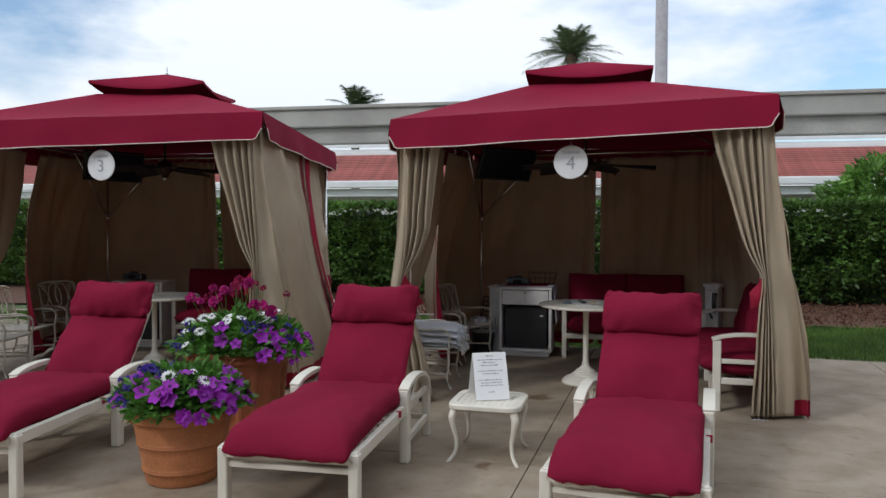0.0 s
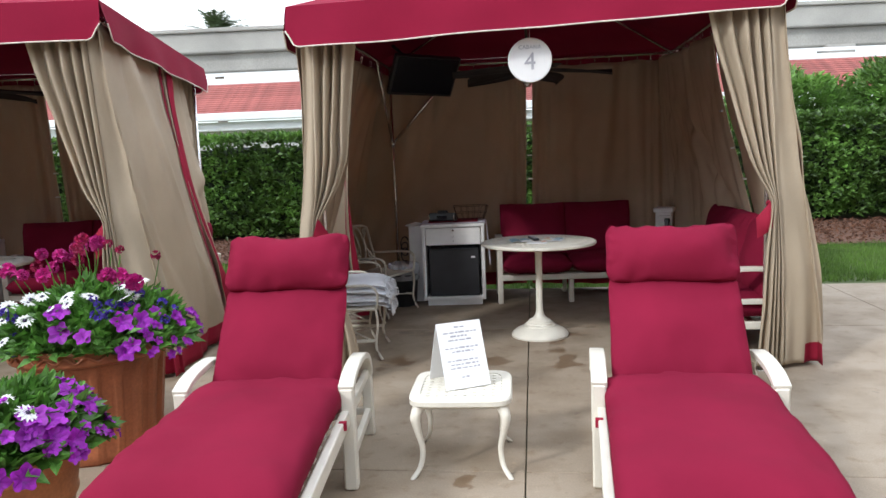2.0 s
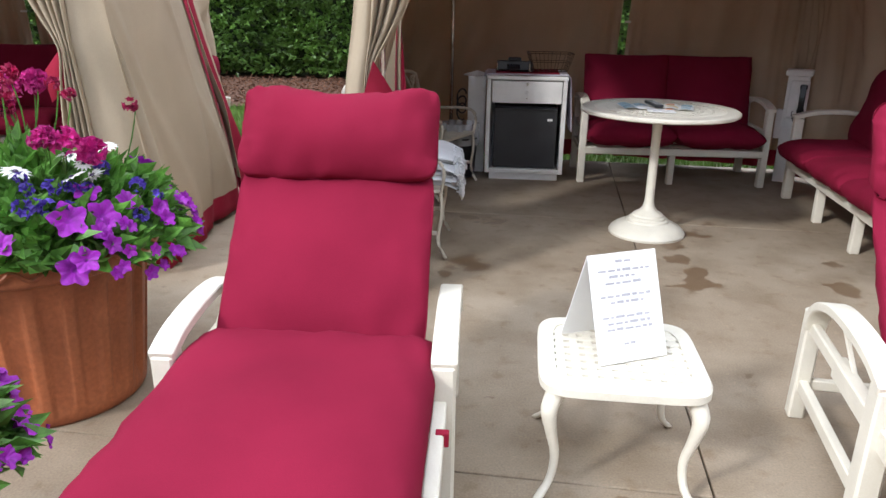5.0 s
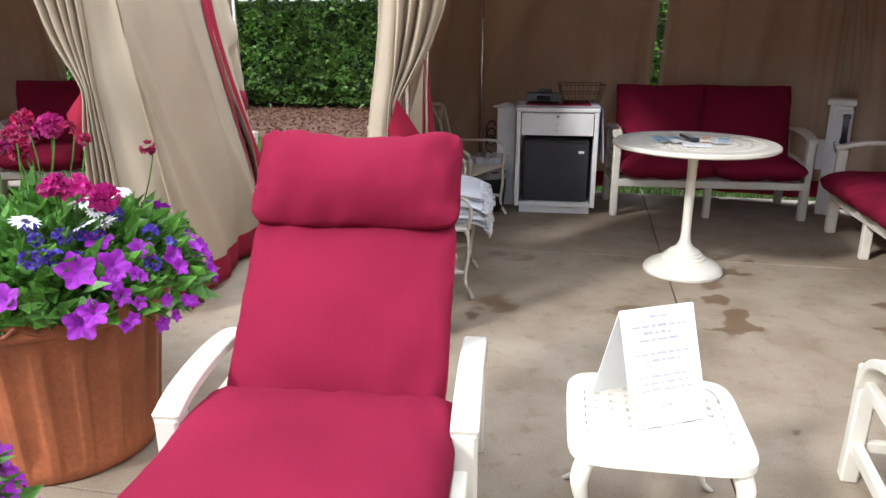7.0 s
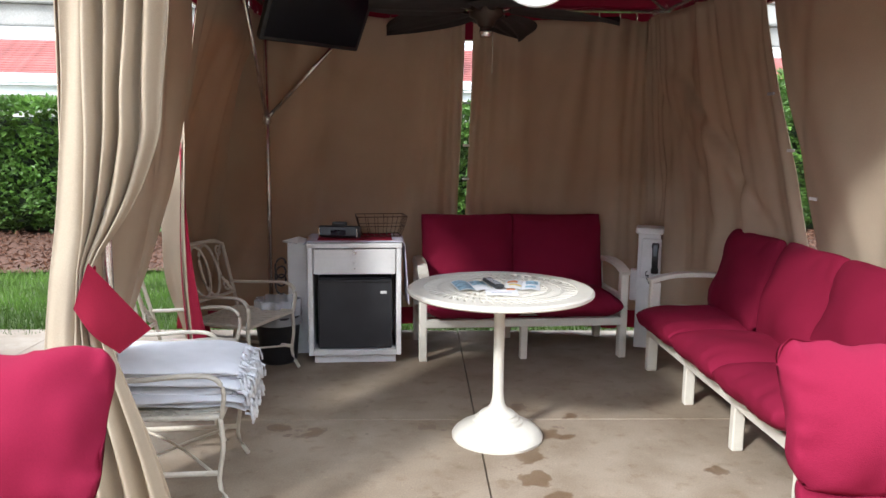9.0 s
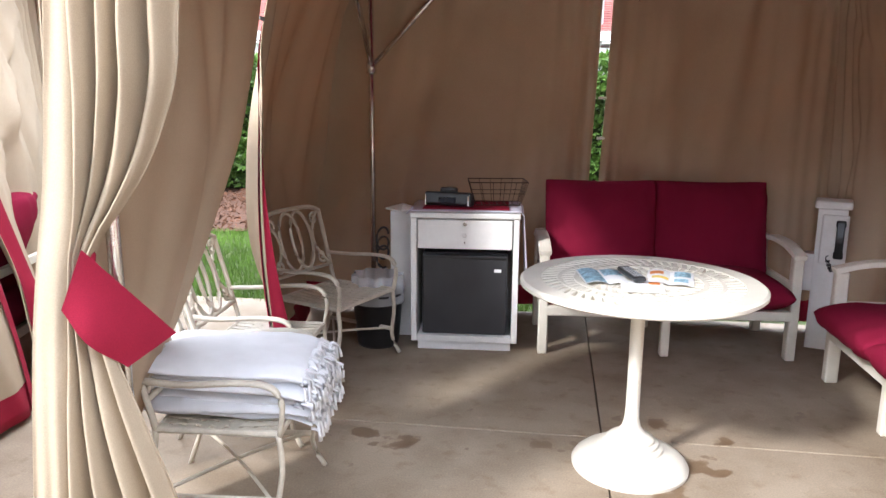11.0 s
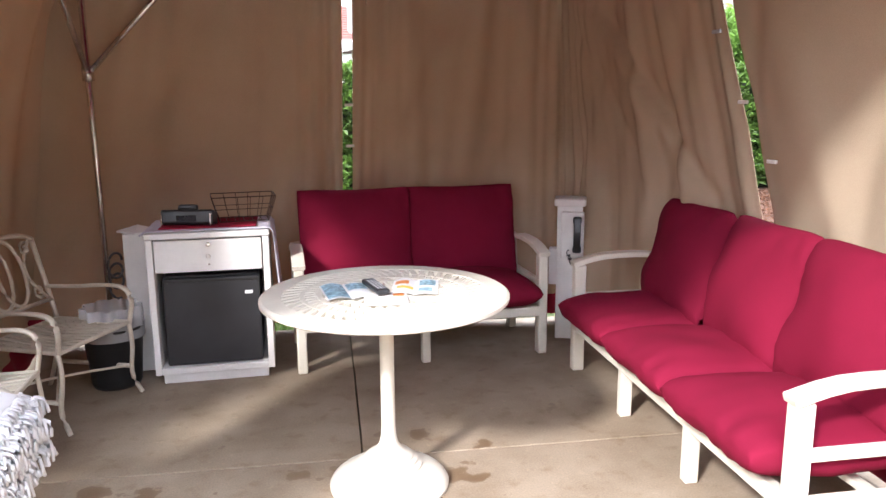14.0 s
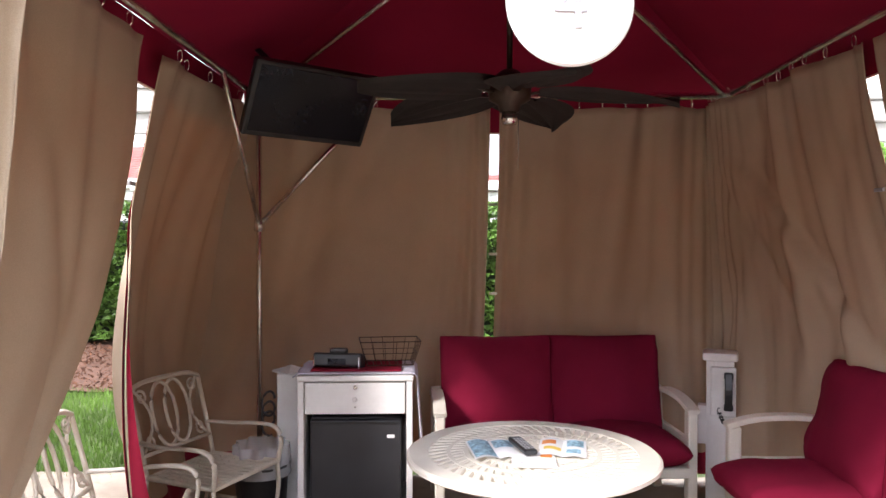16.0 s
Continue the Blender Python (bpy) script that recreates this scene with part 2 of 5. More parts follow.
def concrete_material():
    """Broom-finished tan-grey concrete: broad tone, mottling, damp brown stains round the table."""
    m = bpy.data.materials.new("stained_concrete")
    m.use_nodes = True
    n, l = m.node_tree.nodes, m.node_tree.links
    b = n["Principled BSDF"]
    geo = n.new("ShaderNodeNewGeometry")

    def noise_node(scale, detail=6.0):
        k = n.new("ShaderNodeTexNoise")
        k.inputs["Scale"].default_value, k.inputs["Detail"].default_value = scale, detail
        l.new(geo.outputs["Position"], k.inputs["Vector"])
        return k

    def ramp_node(source, stops):
        r = n.new("ShaderNodeValToRGB")
        r.color_ramp.elements[0].position, r.color_ramp.elements[1].position = stops[0][0], stops[-1][0]
        r.color_ramp.elements[0].color, r.color_ramp.elements[1].color = (*stops[0][1], 1), (*stops[-1][1], 1)
        l.new(source, r.inputs["Fac"])
        return r

    def mix_node(kind, fac, a, c):
        x = n.new("ShaderNodeMix")
        x.data_type, x.blend_type = "RGBA", kind
        if isinstance(fac, float):
            x.inputs["Factor"].default_value = fac
        else:
            l.new(fac, x.inputs["Factor"])
        l.new(a, x.inputs[6])
        if isinstance(c, tuple):
            x.inputs[7].default_value = (*c, 1)
        else:
            l.new(c, x.inputs[7])
        return x.outputs[2]

    broad, mid, grain = noise_node(0.55), noise_node(3.5, 8.0), noise_node(140.0, 2.0)
    base = ramp_node(broad.outputs["Fac"], [(0.30, (0.262, 0.202, 0.142)), (0.68, (0.350, 0.288, 0.218))]).outputs["Color"]
    mott = ramp_node(mid.outputs["Fac"], [(0.32, (0.74, 0.70, 0.64)), (0.60, (1.05, 1.05, 1.05))]).outputs["Color"]
    col = mix_node("MULTIPLY", 0.85, base, mott)
    gr = ramp_node(grain.outputs["Fac"], [(0.3, (0.86, 0.86, 0.86)), (0.7, (1.08, 1.08, 1.08))]).outputs["Color"]
    col = mix_node("MULTIPLY", 1.0, col, gr)
    blot = ramp_node(noise_node(11.0, 9.0).outputs["Fac"], [(0.56, (1.0, 1.0, 1.0)), (0.72, (0.80, 0.75, 0.68))]).outputs["Color"]
    col = mix_node("MULTIPLY", 0.9, col, blot)
    scuff = ramp_node(noise_node(26.0, 8.0).outputs["Fac"], [(0.62, (1.0, 1.0, 1.0)), (0.74, (1.22, 1.21, 1.18))]).outputs["Color"]
    col = mix_node("MULTIPLY", 0.8, col, scuff)
    damp = noise_node(7.5, 7.0)
    total = None
    for x, y, r in ((-0.19, 7.61, 0.14), (-0.32, 7.42, 0.06), (0.48, 7.58, 0.14), (0.94, 8.02, 0.12), (0.93, 7.80, 0.11), (0.96, 7.62, 0.09), (0.92, 7.44, 0.13), (1.67, 7.44, 0.11), (1.12, 8.27, 0.12), (1.30, 8.50, 0.06), (1.06, 8.70, 0.08), (0.59, 8.37, 0.10), (-0.07, 8.36, 0.10), (-0.25, 8.48, 0.07), (1.73, 8.84, 0.06), (1.77, 7.81, 0.06), (0.25, 5.62, 0.08)):
        v = n.new("ShaderNodeVectorMath")
        v.operation = "DISTANCE"
        v.inputs[1].default_value = (x, y, 0.0)
        l.new(geo.outputs["Position"], v.inputs[0])
        r1 = n.new("ShaderNodeMapRange")
        r1.inputs["From Min"].default_value, r1.inputs["From Max"].default_value = r * 1.5, 0.0
        l.new(v.outputs["Value"], r1.inputs["Value"])
        if total is None:
            total = r1.outputs["Result"]
        else:
            mxm = n.new("ShaderNodeMath")
            mxm.operation = "MAXIMUM"
            l.new(total, mxm.inputs[0])
            l.new(r1.outputs["Result"], mxm.inputs[1])
            total = mxm.outputs[0]
    add = n.new("ShaderNodeMath")
    add.operation = "ADD"
    l.new(total, add.inputs[0])
    wide = n.new("ShaderNodeMath")
    wide.operation = "MULTIPLY_ADD"
    wide.inputs[1].default_value, wide.inputs[2].default_value = 2.6, -0.9
    l.new(damp.outputs["Fac"], wide.inputs[0])
    l.new(wide.outputs[0], add.inputs[1])
    mask = ramp_node(add.outputs[0], [(0.90, (0, 0, 0)), (0.99, (1, 1, 1))]).outputs["Color"]
    part_mask = n.new("ShaderNodeMath")
    part_mask.operation = "MULTIPLY"
    part_mask.inputs[1].default_value = 0.72
    l.new(mask, part_mask.inputs[0])
    col = mix_node("MIX", part_mask.outputs[0], col, (0.13, 0.075, 0.035))
    l.new(col, b.inputs["Base Color"])
    rr = n.new("ShaderNodeMapRange")
    rr.inputs["To Min"].default_value, rr.inputs["To Max"].default_value = 0.78, 0.45
    l.new(mask, rr.inputs["Value"])
    l.new(rr.outputs["Result"], b.inputs["Roughness"])
    bp = n.new("ShaderNodeBump")
    bp.inputs["Strength"].default_value, bp.inputs["Distance"].default_value = 0.25, 0.003
    l.new(grain.outputs["Fac"], bp.inputs["Height"])
    l.new(bp.outputs["Normal"], b.inputs["Normal"])
    return m


M_CONCRETE = concrete_material()


def clear_film():
    m = bpy.data.materials.new("clear_plastic_film")
    m.use_nodes = True
    n, l = m.node_tree.nodes, m.node_tree.links
    b = n["Principled BSDF"]
    b.inputs["Base Color"].default_value = (0.8, 0.82, 0.85, 1)
    b.inputs["Roughness"].default_value = 0.2
    b.inputs["Alpha"].default_value = 0.38
    return m


M_FILM = clear_film()

# ---- mesh helpers ----


def finish(name, bm, material, smooth=False):
    me = bpy.data.meshes.new(name)
    bm.normal_update()
    bm.to_mesh(me)
    bm.free()
    for k in material if isinstance(material, (list, tuple)) else [material]:
        me.materials.append(k)
    if smooth:
        me.shade_smooth()
        if smooth == "ridged":
            me.set_sharp_from_angle(angle=radians(32))
    return me


def part(name, bm, material, parent, label="", smooth=False, m=None):
    """One mesh object under a thing or a part."""
    me = bm if isinstance(bm, bpy.types.Mesh) else finish(name, bm, material, smooth)
    ob = new(name, me)
    ob.parent = parent
    if m is not None:
        ob.matrix_basis = m
    if label:
        ob["label"] = label
    return ob


def thing(name, m, label, category, group="", kind=""):
    e = new(name)
    e.empty_display_size = 0.1
    e.matrix_basis = m
    return tagged(e, label, category, group, kind)


def solo(name, bm, material, m, label, category, group="", kind="", smooth=False):
    ob = new(name, finish(name, bm, material, smooth))
    ob.matrix_basis = m
    return tagged(ob, label, category, group, kind)


def join(a, *others):
    """Adds other bmeshes to a."""
    for o in others:
        me = bpy.data.meshes.new("tmp")
        o.to_mesh(me)
        o.free()
        a.from_mesh(me)
        bpy.data.meshes.remove(me)
    return a


def box(x0, x1, y0, y1, z0, z1, bevel=0.006, seg=2):
    bm = bmesh.new()
    bmesh.ops.create_cube(bm, size=1.0)
    bmesh.ops.scale(bm, vec=(x1 - x0, y1 - y0, z1 - z0), verts=bm.verts)
    bmesh.ops.translate(bm, vec=((x0 + x1) / 2, (y0 + y1) / 2, (z0 + z1) / 2), verts=bm.verts)
    if bevel:
        bmesh.ops.bevel(bm, geom=bm.edges[:], offset=bevel, segments=seg, profile=0.5, affect="EDGES")
    return bm


def sweep(points, rx, ry=None, sides=10, closed=False):
    """A bar of round section along a line of points; rx is its half width across, ry its half height."""
    ry = ry or rx
    pts = [Vector(p) for p in points]
    bm = bmesh.new()
    rings = []
    n = len(pts)
    for i, p in enumerate(pts):
        if closed:
            d = pts[(i + 1) % n] - pts[i - 1]
        else:
            d = pts[min(i + 1, n - 1)] - pts[max(i - 1, 0)]
        d.normalize()
        ref = Vector((0, 0, 1)) if abs(d.z) < 0.9 else Vector((0, 1, 0)) if abs(d.y) < 0.9 else Vector((1, 0, 0))
        a = d.cross(ref).normalized()
        b = a.cross(d).normalized()
        ring = []
        for k in range(sides):
            t = 2 * math.pi * k / sides
            u, v = math.cos(t), math.sin(t)
            ring.append(bm.verts.new(p + a * u * rx + b * v * ry))
        rings.append(ring)
    s = len(rings[0])
    for i in range(n if closed else n - 1):
        r0, r1 = rings[i], rings[(i + 1) % n]
        for k in range(s):
            bm.faces.new((r0[k], r0[(k + 1) % s], r1[(k + 1) % s], r1[k]))
    if not closed:
        bm.faces.new(rings[0][::-1])
        bm.faces.new(rings[-1])
    bmesh.ops.recalc_face_normals(bm, faces=bm.faces)
    return bm


def bar(points, side, half_w, half_h):
    """A flat bar of rectangular section; side is the direction of its width."""
    pts = [Vector(p) for p in points]
    bm = bmesh.new()
    rings = []
    w = Vector(side).normalized()
    for i, p in enumerate(pts):
        d = (pts[min(i + 1, len(pts) - 1)] - pts[max(i - 1, 0)]).normalized()
        h = w.cross(d).normalized()
        rings.append([bm.verts.new(p + w * u * half_w + h * v * half_h) for u, v in ((-1, -1), (1, -1), (1, 1), (-1, 1))])
    for r0, r1 in zip(rings, rings[1:]):
        for k in range(4):
            bm.faces.new((r0[k], r0[(k + 1) % 4], r1[(k + 1) % 4], r1[k]))
    bm.faces.new(rings[0][::-1])
    bm.faces.new(rings[-1])
    bmesh.ops.recalc_face_normals(bm, faces=bm.faces)
    long_edges = [e for e in bm.edges if any(f.calc_area() > 0 for f in e.link_faces)]
    bmesh.ops.bevel(bm, geom=long_edges, offset=min(half_w, half_h) * 0.25, segments=1, affect="EDGES")
    return bm


def spline(keys, n):
    """Points along a smooth line through the keys."""
    ks = [Vector(k) for k in keys]
    out = []
    for i in range(n):
        t = i / (n - 1) * (len(ks) - 1)
        j = min(int(t), len(ks) - 2)
        f = t - j
        p0, p1, p2, p3 = ks[max(j - 1, 0)], ks[j], ks[j + 1], ks[min(j + 2, len(ks) - 1)]
        out.append(0.5 * ((2 * p1) + (p2 - p0) * f + (2 * p0 - 5 * p1 + 4 * p2 - p3) * f * f + (3 * p1 - p0 - 3 * p2 + p3) * f ** 3))
    return out


def lathe(profile, steps=48):
    """A turned body from (radius, height) pairs."""
    bm = bmesh.new()
    rings = []
    for r, z in profile:
        rings.append([bm.verts.new((r * math.cos(2 * math.pi * k / steps), r * math.sin(2 * math.pi * k / steps), z)) for k in range(steps)] if r > 1e-5 else [bm.verts.new((0, 0, z))])
    for a, b in zip(rings, rings[1:]):
        for k in range(steps):
            q = (k + 1) % steps
            if len(a) == 1 and len(b) == 1:
                continue
            if len(a) == 1:
                bm.faces.new((a[0], b[k], b[q]))
            elif len(b) == 1:
                bm.faces.new((a[k], a[q], b[0]))
            else:
                bm.faces.new((a[k], a[q], b[q], b[k]))
    bmesh.ops.recalc_face_normals(bm, faces=bm.faces)
    return bm


def pad(length, width, thick, seed=0, nu=30, nv=22, warp=None, puff=0.35, crease=0.006, square=6.0, corner=0.035):
    """A stuffed cushion: fat in the middle, rounded seams, slight wrinkles. x across, y along, z up; warp maps its points."""
    bm = bmesh.new()

    def half(u, v):
        e = (max(0.0, 1 - abs(u) ** square) * max(0.0, 1 - abs(v) ** square)) ** 0.44
        return thick / 2 * e * (1 - puff + puff * (1 - u * u) * (1 - v * v))

    us = [math.sin(math.pi / 2 * (-1 + 2 * i / nu)) for i in range(nu + 1)]
    vs = [math.sin(math.pi / 2 * (-1 + 2 * j / nv)) for j in range(nv + 1)]
    grids = {}
    for s in (1, -1):
        for i, u in enumerate(us):
            for j, v in enumerate(vs):
                edge = i in (0, nu) or j in (0, nv)
                if s == -1 and edge:
                    grids[s, i, j] = grids[1, i, j]
                    continue
                pinch = 1 - 0.018 * (abs(u) ** 3) * (1 - abs(v)) * 2
                x, y = v * width / 2 * (1 - 0.012 * (1 - abs(u))), u * length / 2 * pinch
                x, y = x * (1 - corner * abs(u) ** 7), y * (1 - corner * abs(v) ** 7)
                rim = max(abs(u), abs(v)) ** 4
                wr = noise.noise((x * 5 + seed, y * 5, s * 3.0 + seed)) * crease + noise.noise((x * 18 + seed, y * 10, s)) * crease * (0.25 + 0.7 * rim)
                wr += noise.noise((x * 34 + seed, y * 34, s * 2.0)) * crease * 0.55 * max(abs(u), abs(v)) ** 8
                z = s * half(u, v) + (0 if edge else wr)
                p = Vector((x, y, z))
                grids[s, i, j] = bm.verts.new(warp(p) if warp else p)
    for s in (1, -1):
        for i in range(nu):
            for j in range(nv):
                q = [grids[s, i, j], grids[s, i + 1, j], grids[s, i + 1, j + 1], grids[s, i, j + 1]]
                bm.faces.new(q if s == -1 else q[::-1])
    bmesh.ops.recalc_face_normals(bm, faces=bm.faces)
    return bm


def moved(bm, m):
    bmesh.ops.transform(bm, matrix=m, verts=bm.verts)
    return bm


def sheet(fn, nu, nv, index=None):
    """A sheet of cloth from fn(u, v); index(u, v) picks the material of a face."""
    bm = bmesh.new()
    g = [[bm.verts.new(fn(i / nu, j / nv)) for j in range(nv + 1)] for i in range(nu + 1)]
    for i in range(nu):
        for j in range(nv):
            f = bm.faces.new((g[i][j], g[i + 1][j], g[i + 1][j + 1], g[i][j + 1]))
            f.smooth = True
            if index:
                f.material_index = index((i + 0.5) / nu, (j + 0.5) / nv)
    return bm


def lerp(a, b, t):
    return a + (b - a) * t


def text_mesh(body, size, depth=0.002):
    cu = bpy.data.curves.new("text", "FONT")
    cu.body, cu.size, cu.extrude, cu.align_x, cu.align_y = body, size, depth, "CENTER", "CENTER"
    ob = bpy.data.objects.new("text", cu)
    scene.collection.objects.link(ob)
    bpy.context.view_layer.update()
    me = bpy.data.meshes.new_from_object(ob.evaluated_get(bpy.context.evaluated_depsgraph_get()))
    bpy.data.objects.remove(ob)
    return me

# ---- ground, paving, lawn, bed ----
ground = bmesh.new()
bmesh.ops.create_grid(ground, x_segments=60, y_segments=60, size=400)
solo("ground", ground, M_EARTH, pose(0, 0, -0.05), "green lawn earth reaching to the horizon", "ground", kind="structure")

pavement = thing("pavement", pose(0.56, 5.72, 0, 0, 0, -4.5), "tan-grey broom-finished concrete slabs with damp stains", "pavement", kind="structure")
slab_meshes = {}


def slab(i, j, w, d0, d1):
    key = (round(d1 - d0, 3),)
    if key not in slab_meshes:
        slab_meshes[key] = finish("slab", box(-w / 2 + 0.003, w / 2 - 0.003, 0.003, d1 - d0 - 0.003, -0.12, 0.0, 0.004, 2), M_CONCRETE)
    part("slab", slab_meshes[key], None, pavement, m=pose((i + 0.5) * w, d0, 0))


# ---- cabana ----
X0, X1, Y0, Y1 = -0.527, 2.28, 7.22, 10.08       # posts
CX, CY = 0.855, 8.68
RAIL = 2.32
SKEW = 0.055                                    # the frame has racked a little to one side


def lift(x, y):
    """The canopy stands a little higher on one side."""
    u, v = (x - X0) / (X1 - X0), (y - Y0) / (Y1 - Y0)
    return lerp(lerp(0.0, 0.10, u), lerp(0.02, 0.06, u), v)


def tube(a, b, r=0.0165):
    return sweep([a, b], r, sides=10)


cabana = thing("cabana", pose(CX, CY, 0), "burgundy canvas cabana on a galvanised tube frame, open in front", "cabana", "row of cabanas")
shear = Matrix.Identity(4)
shear[0][1] = SKEW
off = shear @ Matrix.Translation((-CX, -CY, 0))
for x in (X0, X1):
    for y in (Y0, Y1):
        post = part("post", moved(tube((x, y, 0), (x, y, RAIL + lift(x, y))), off), M_STEEL, cabana, "galvanised tube post", True)
        part("foot_plate", moved(box(x - 0.06, x + 0.06, y - 0.06, y + 0.06, 0, 0.008, 0.002), off), M_STEEL, post)
for a, b in (((X0, Y0), (X1, Y0)), ((X0, Y1), (X1, Y1)), ((X0, Y0), (X0, Y1)), ((X1, Y0), (X1, Y1))):
    part("rail", moved(tube((*a, RAIL + lift(*a)), (*b, RAIL + lift(*b))), off), M_STEEL, cabana, smooth=True)
for x, y in ((X0, Y0), (X1, Y0), (X0, Y1), (X1, Y1)):
    part("rafter", moved(tube((x, y, RAIL + lift(x, y)), (CX, CY, 2.90), 0.014), off), M_STEEL, cabana, smooth=True)
for a, b in (((X0, Y1, 1.59), (0.16, Y1, 2.33)), ((X0, Y1, 1.59), (X0, 9.36, 2.33))):
    part("brace", moved(tube(a, b, 0.015), off), M_STEEL, cabana, "galvanised corner brace", True)
part("clamp", moved(tube((X0, Y1, 1.555), (X0, Y1, 1.625), 0.03), off), M_STEEL, cabana, smooth=True)

EX0, EX1, EY0, EY1 = -0.66, 2.367, 7.10, 10.25   # eaves
HALF = 0.58


def eave_z(x, y):
    return 2.385 + lift(x, y)


def canopy_mesh():
    bm = bmesh.new()
    inner = [(CX - 0.50, CY - 0.50), (CX + 0.50, CY - 0.50), (CX + 0.50, CY + 0.50), (CX - 0.50, CY + 0.50)]
    outer = [(EX0, EY0), (EX1, EY0), (EX1, EY1), (EX0, EY1)]
    n, mrows = 26, 12
    for s in range(4):
        o0, o1, i0, i1 = outer[s], outer[(s + 1) % 4], inner[s], inner[(s + 1) % 4]
        grid = []
        for i in range(n + 1):
            u = i / n
            row = []
            for j in range(mrows + 1):
                v = j / mrows
                x = lerp(lerp(o0[0], o1[0], u), lerp(i0[0], i1[0], u), v)
                y = lerp(lerp(o0[1], o1[1], u), lerp(i0[1], i1[1], u), v)
                z = lerp(eave_z(lerp(o0[0], o1[0], u), lerp(o0[1], o1[1], u)), 2.83, v)
                sag = -0.055 * math.sin(math.pi * v) * math.sin(math.pi * u) + 0.008 * noise.noise((x * 2, y * 2, 0.3)) * math.sin(math.pi * u)
                row.append(bm.verts.new((x - CX, y - CY, z + sag)))
            grid.append(row)
        for i in range(n):
            for j in range(mrows):
                f = bm.faces.new((grid[i][j], grid[i + 1][j], grid[i + 1][j + 1], grid[i][j + 1]))
                f.smooth = True
    return bm


def valance_mesh(a, b, z_a, z_b, drop=0.25, out=(0, 0)):
    def fn(u, v):
        x, y = lerp(a[0], b[0], u), lerp(a[1], b[1], u)
        w = 0.012 * math.sin(u * 23) * v + 0.02 * noise.noise((u * 6, v, a[0])) * v
        scallop = 0.012 * noise.noise((u * 4 + a[0], 1.7, 0.2)) - 0.10 * math.exp(-(min(u, 1 - u) / 0.012) ** 2)
        return (x - CX + out[0] * (0.035 * v + w), y - CY + out[1] * (0.035 * v + w), lerp(z_a, z_b, u) - (drop + scallop) * v)
    return sheet(fn, 120, 6), [fn(i / 120, 1.0) for i in range(121)]


canopy = part("canopy", moved(canopy_mesh(), shear), M_CANOPY, cabana, "burgundy canvas roof")
for a, b, o in (((EX0, EY0), (EX1, EY0), (0, -1)), ((EX1, EY0), (EX1, EY1), (1, 0)), ((EX1, EY1), (EX0, EY1), (0, 1)), ((EX0, EY1), (EX0, EY0), (-1, 0))):
    bm, hem = valance_mesh(a, b, eave_z(*a), eave_z(*b), out=o)
    val = part("valance", moved(bm, shear), M_CANOPY, cabana, "burgundy hanging valance")
    part("piping", moved(sweep(hem, 0.005, sides=6), shear), M_PIPING, val, "pale piping")


def cap_mesh():
    bm = bmesh.new()
    n = 14
    ring = [(-HALF, -HALF), (HALF, -HALF), (HALF, HALF), (-HALF, HALF)]
    for s in range(4):
        a, b = ring[s], ring[(s + 1) % 4]
        low, mid, top = [], [], []
        for i in range(n + 1):
            u = i / n
            x, y = lerp(a[0], b[0], u), lerp(a[1], b[1], u)
            rise = 0.06 * (2 * u - 1) ** 2
            low.append(bm.verts.new((x, y, 2.865 + rise)))
            mid.append(bm.verts.new((x, y, 2.892 + rise)))
            top.append(bm.verts.new((x * 0.04, y * 0.04, 3.125)))
        for i in range(n):
            bm.faces.new((low[i], low[i + 1], mid[i + 1], mid[i])).smooth = True
            bm.faces.new((mid[i], mid[i + 1], top[i + 1], top[i])).smooth = True
    return bm


cap = part("vent_cap", cap_mesh(), M_CANOPY, cabana, "small raised canvas vent cap")
part("finial", lathe([(0, 3.10), (0.012, 3.10), (0.012, 3.145), (0.006, 3.155), (0.004, 3.215), (0, 3.22)], 10), M_STEEL, cap)

# ---- curtains ----
CURTAINS = []


def curtain(name_label, fn, origin, nu, nv, hem=True, edge=(False, False), hem_from=0.0):
    """A curtain from fn(u, v), v from the rail down to the hem; burgundy hem band and edge trim."""
    o = Vector(origin)

    def index(u, v):
        if hem and v > 0.945 and u > hem_from:
            return 1
        if (edge[0] and u < 0.045) or (edge[1] and u > 0.955):
            return 1
        return 0

    ob = solo("curtain", sheet(lambda u, v: Vector(fn(u, v)) - o, nu, nv, index), [M_CURTAIN, M_TRIM], Matrix.Translation(o), name_label, "curtain", "cabana curtains", smooth=True)
    sol = ob.modifiers.new("cloth", "SOLIDIFY")
    sol.thickness, sol.offset = 0.004, 0.0
    n_rings = max(3, nu // 16)
    for i in range(n_rings):
        u = (i + 0.5) / n_rings
        p = Vector(fn(u, 0)) - o
        pts = [p + Vector((0.0, 0.011 * math.cos(t), 0.028 + 0.026 * math.sin(t))) if abs(fn(1, 0)[1] - fn(0, 0)[1]) < abs(fn(1, 0)[0] - fn(0, 0)[0]) else p + Vector((0.011 * math.cos(t), 0.0, 0.028 + 0.026 * math.sin(t))) for t in [2 * math.pi * k / 10 for k in range(10)]]
        part("ring", sweep(pts, 0.003, sides=5, closed=True), M_STEEL, ob)
    CURTAINS.append(ob)
    return ob


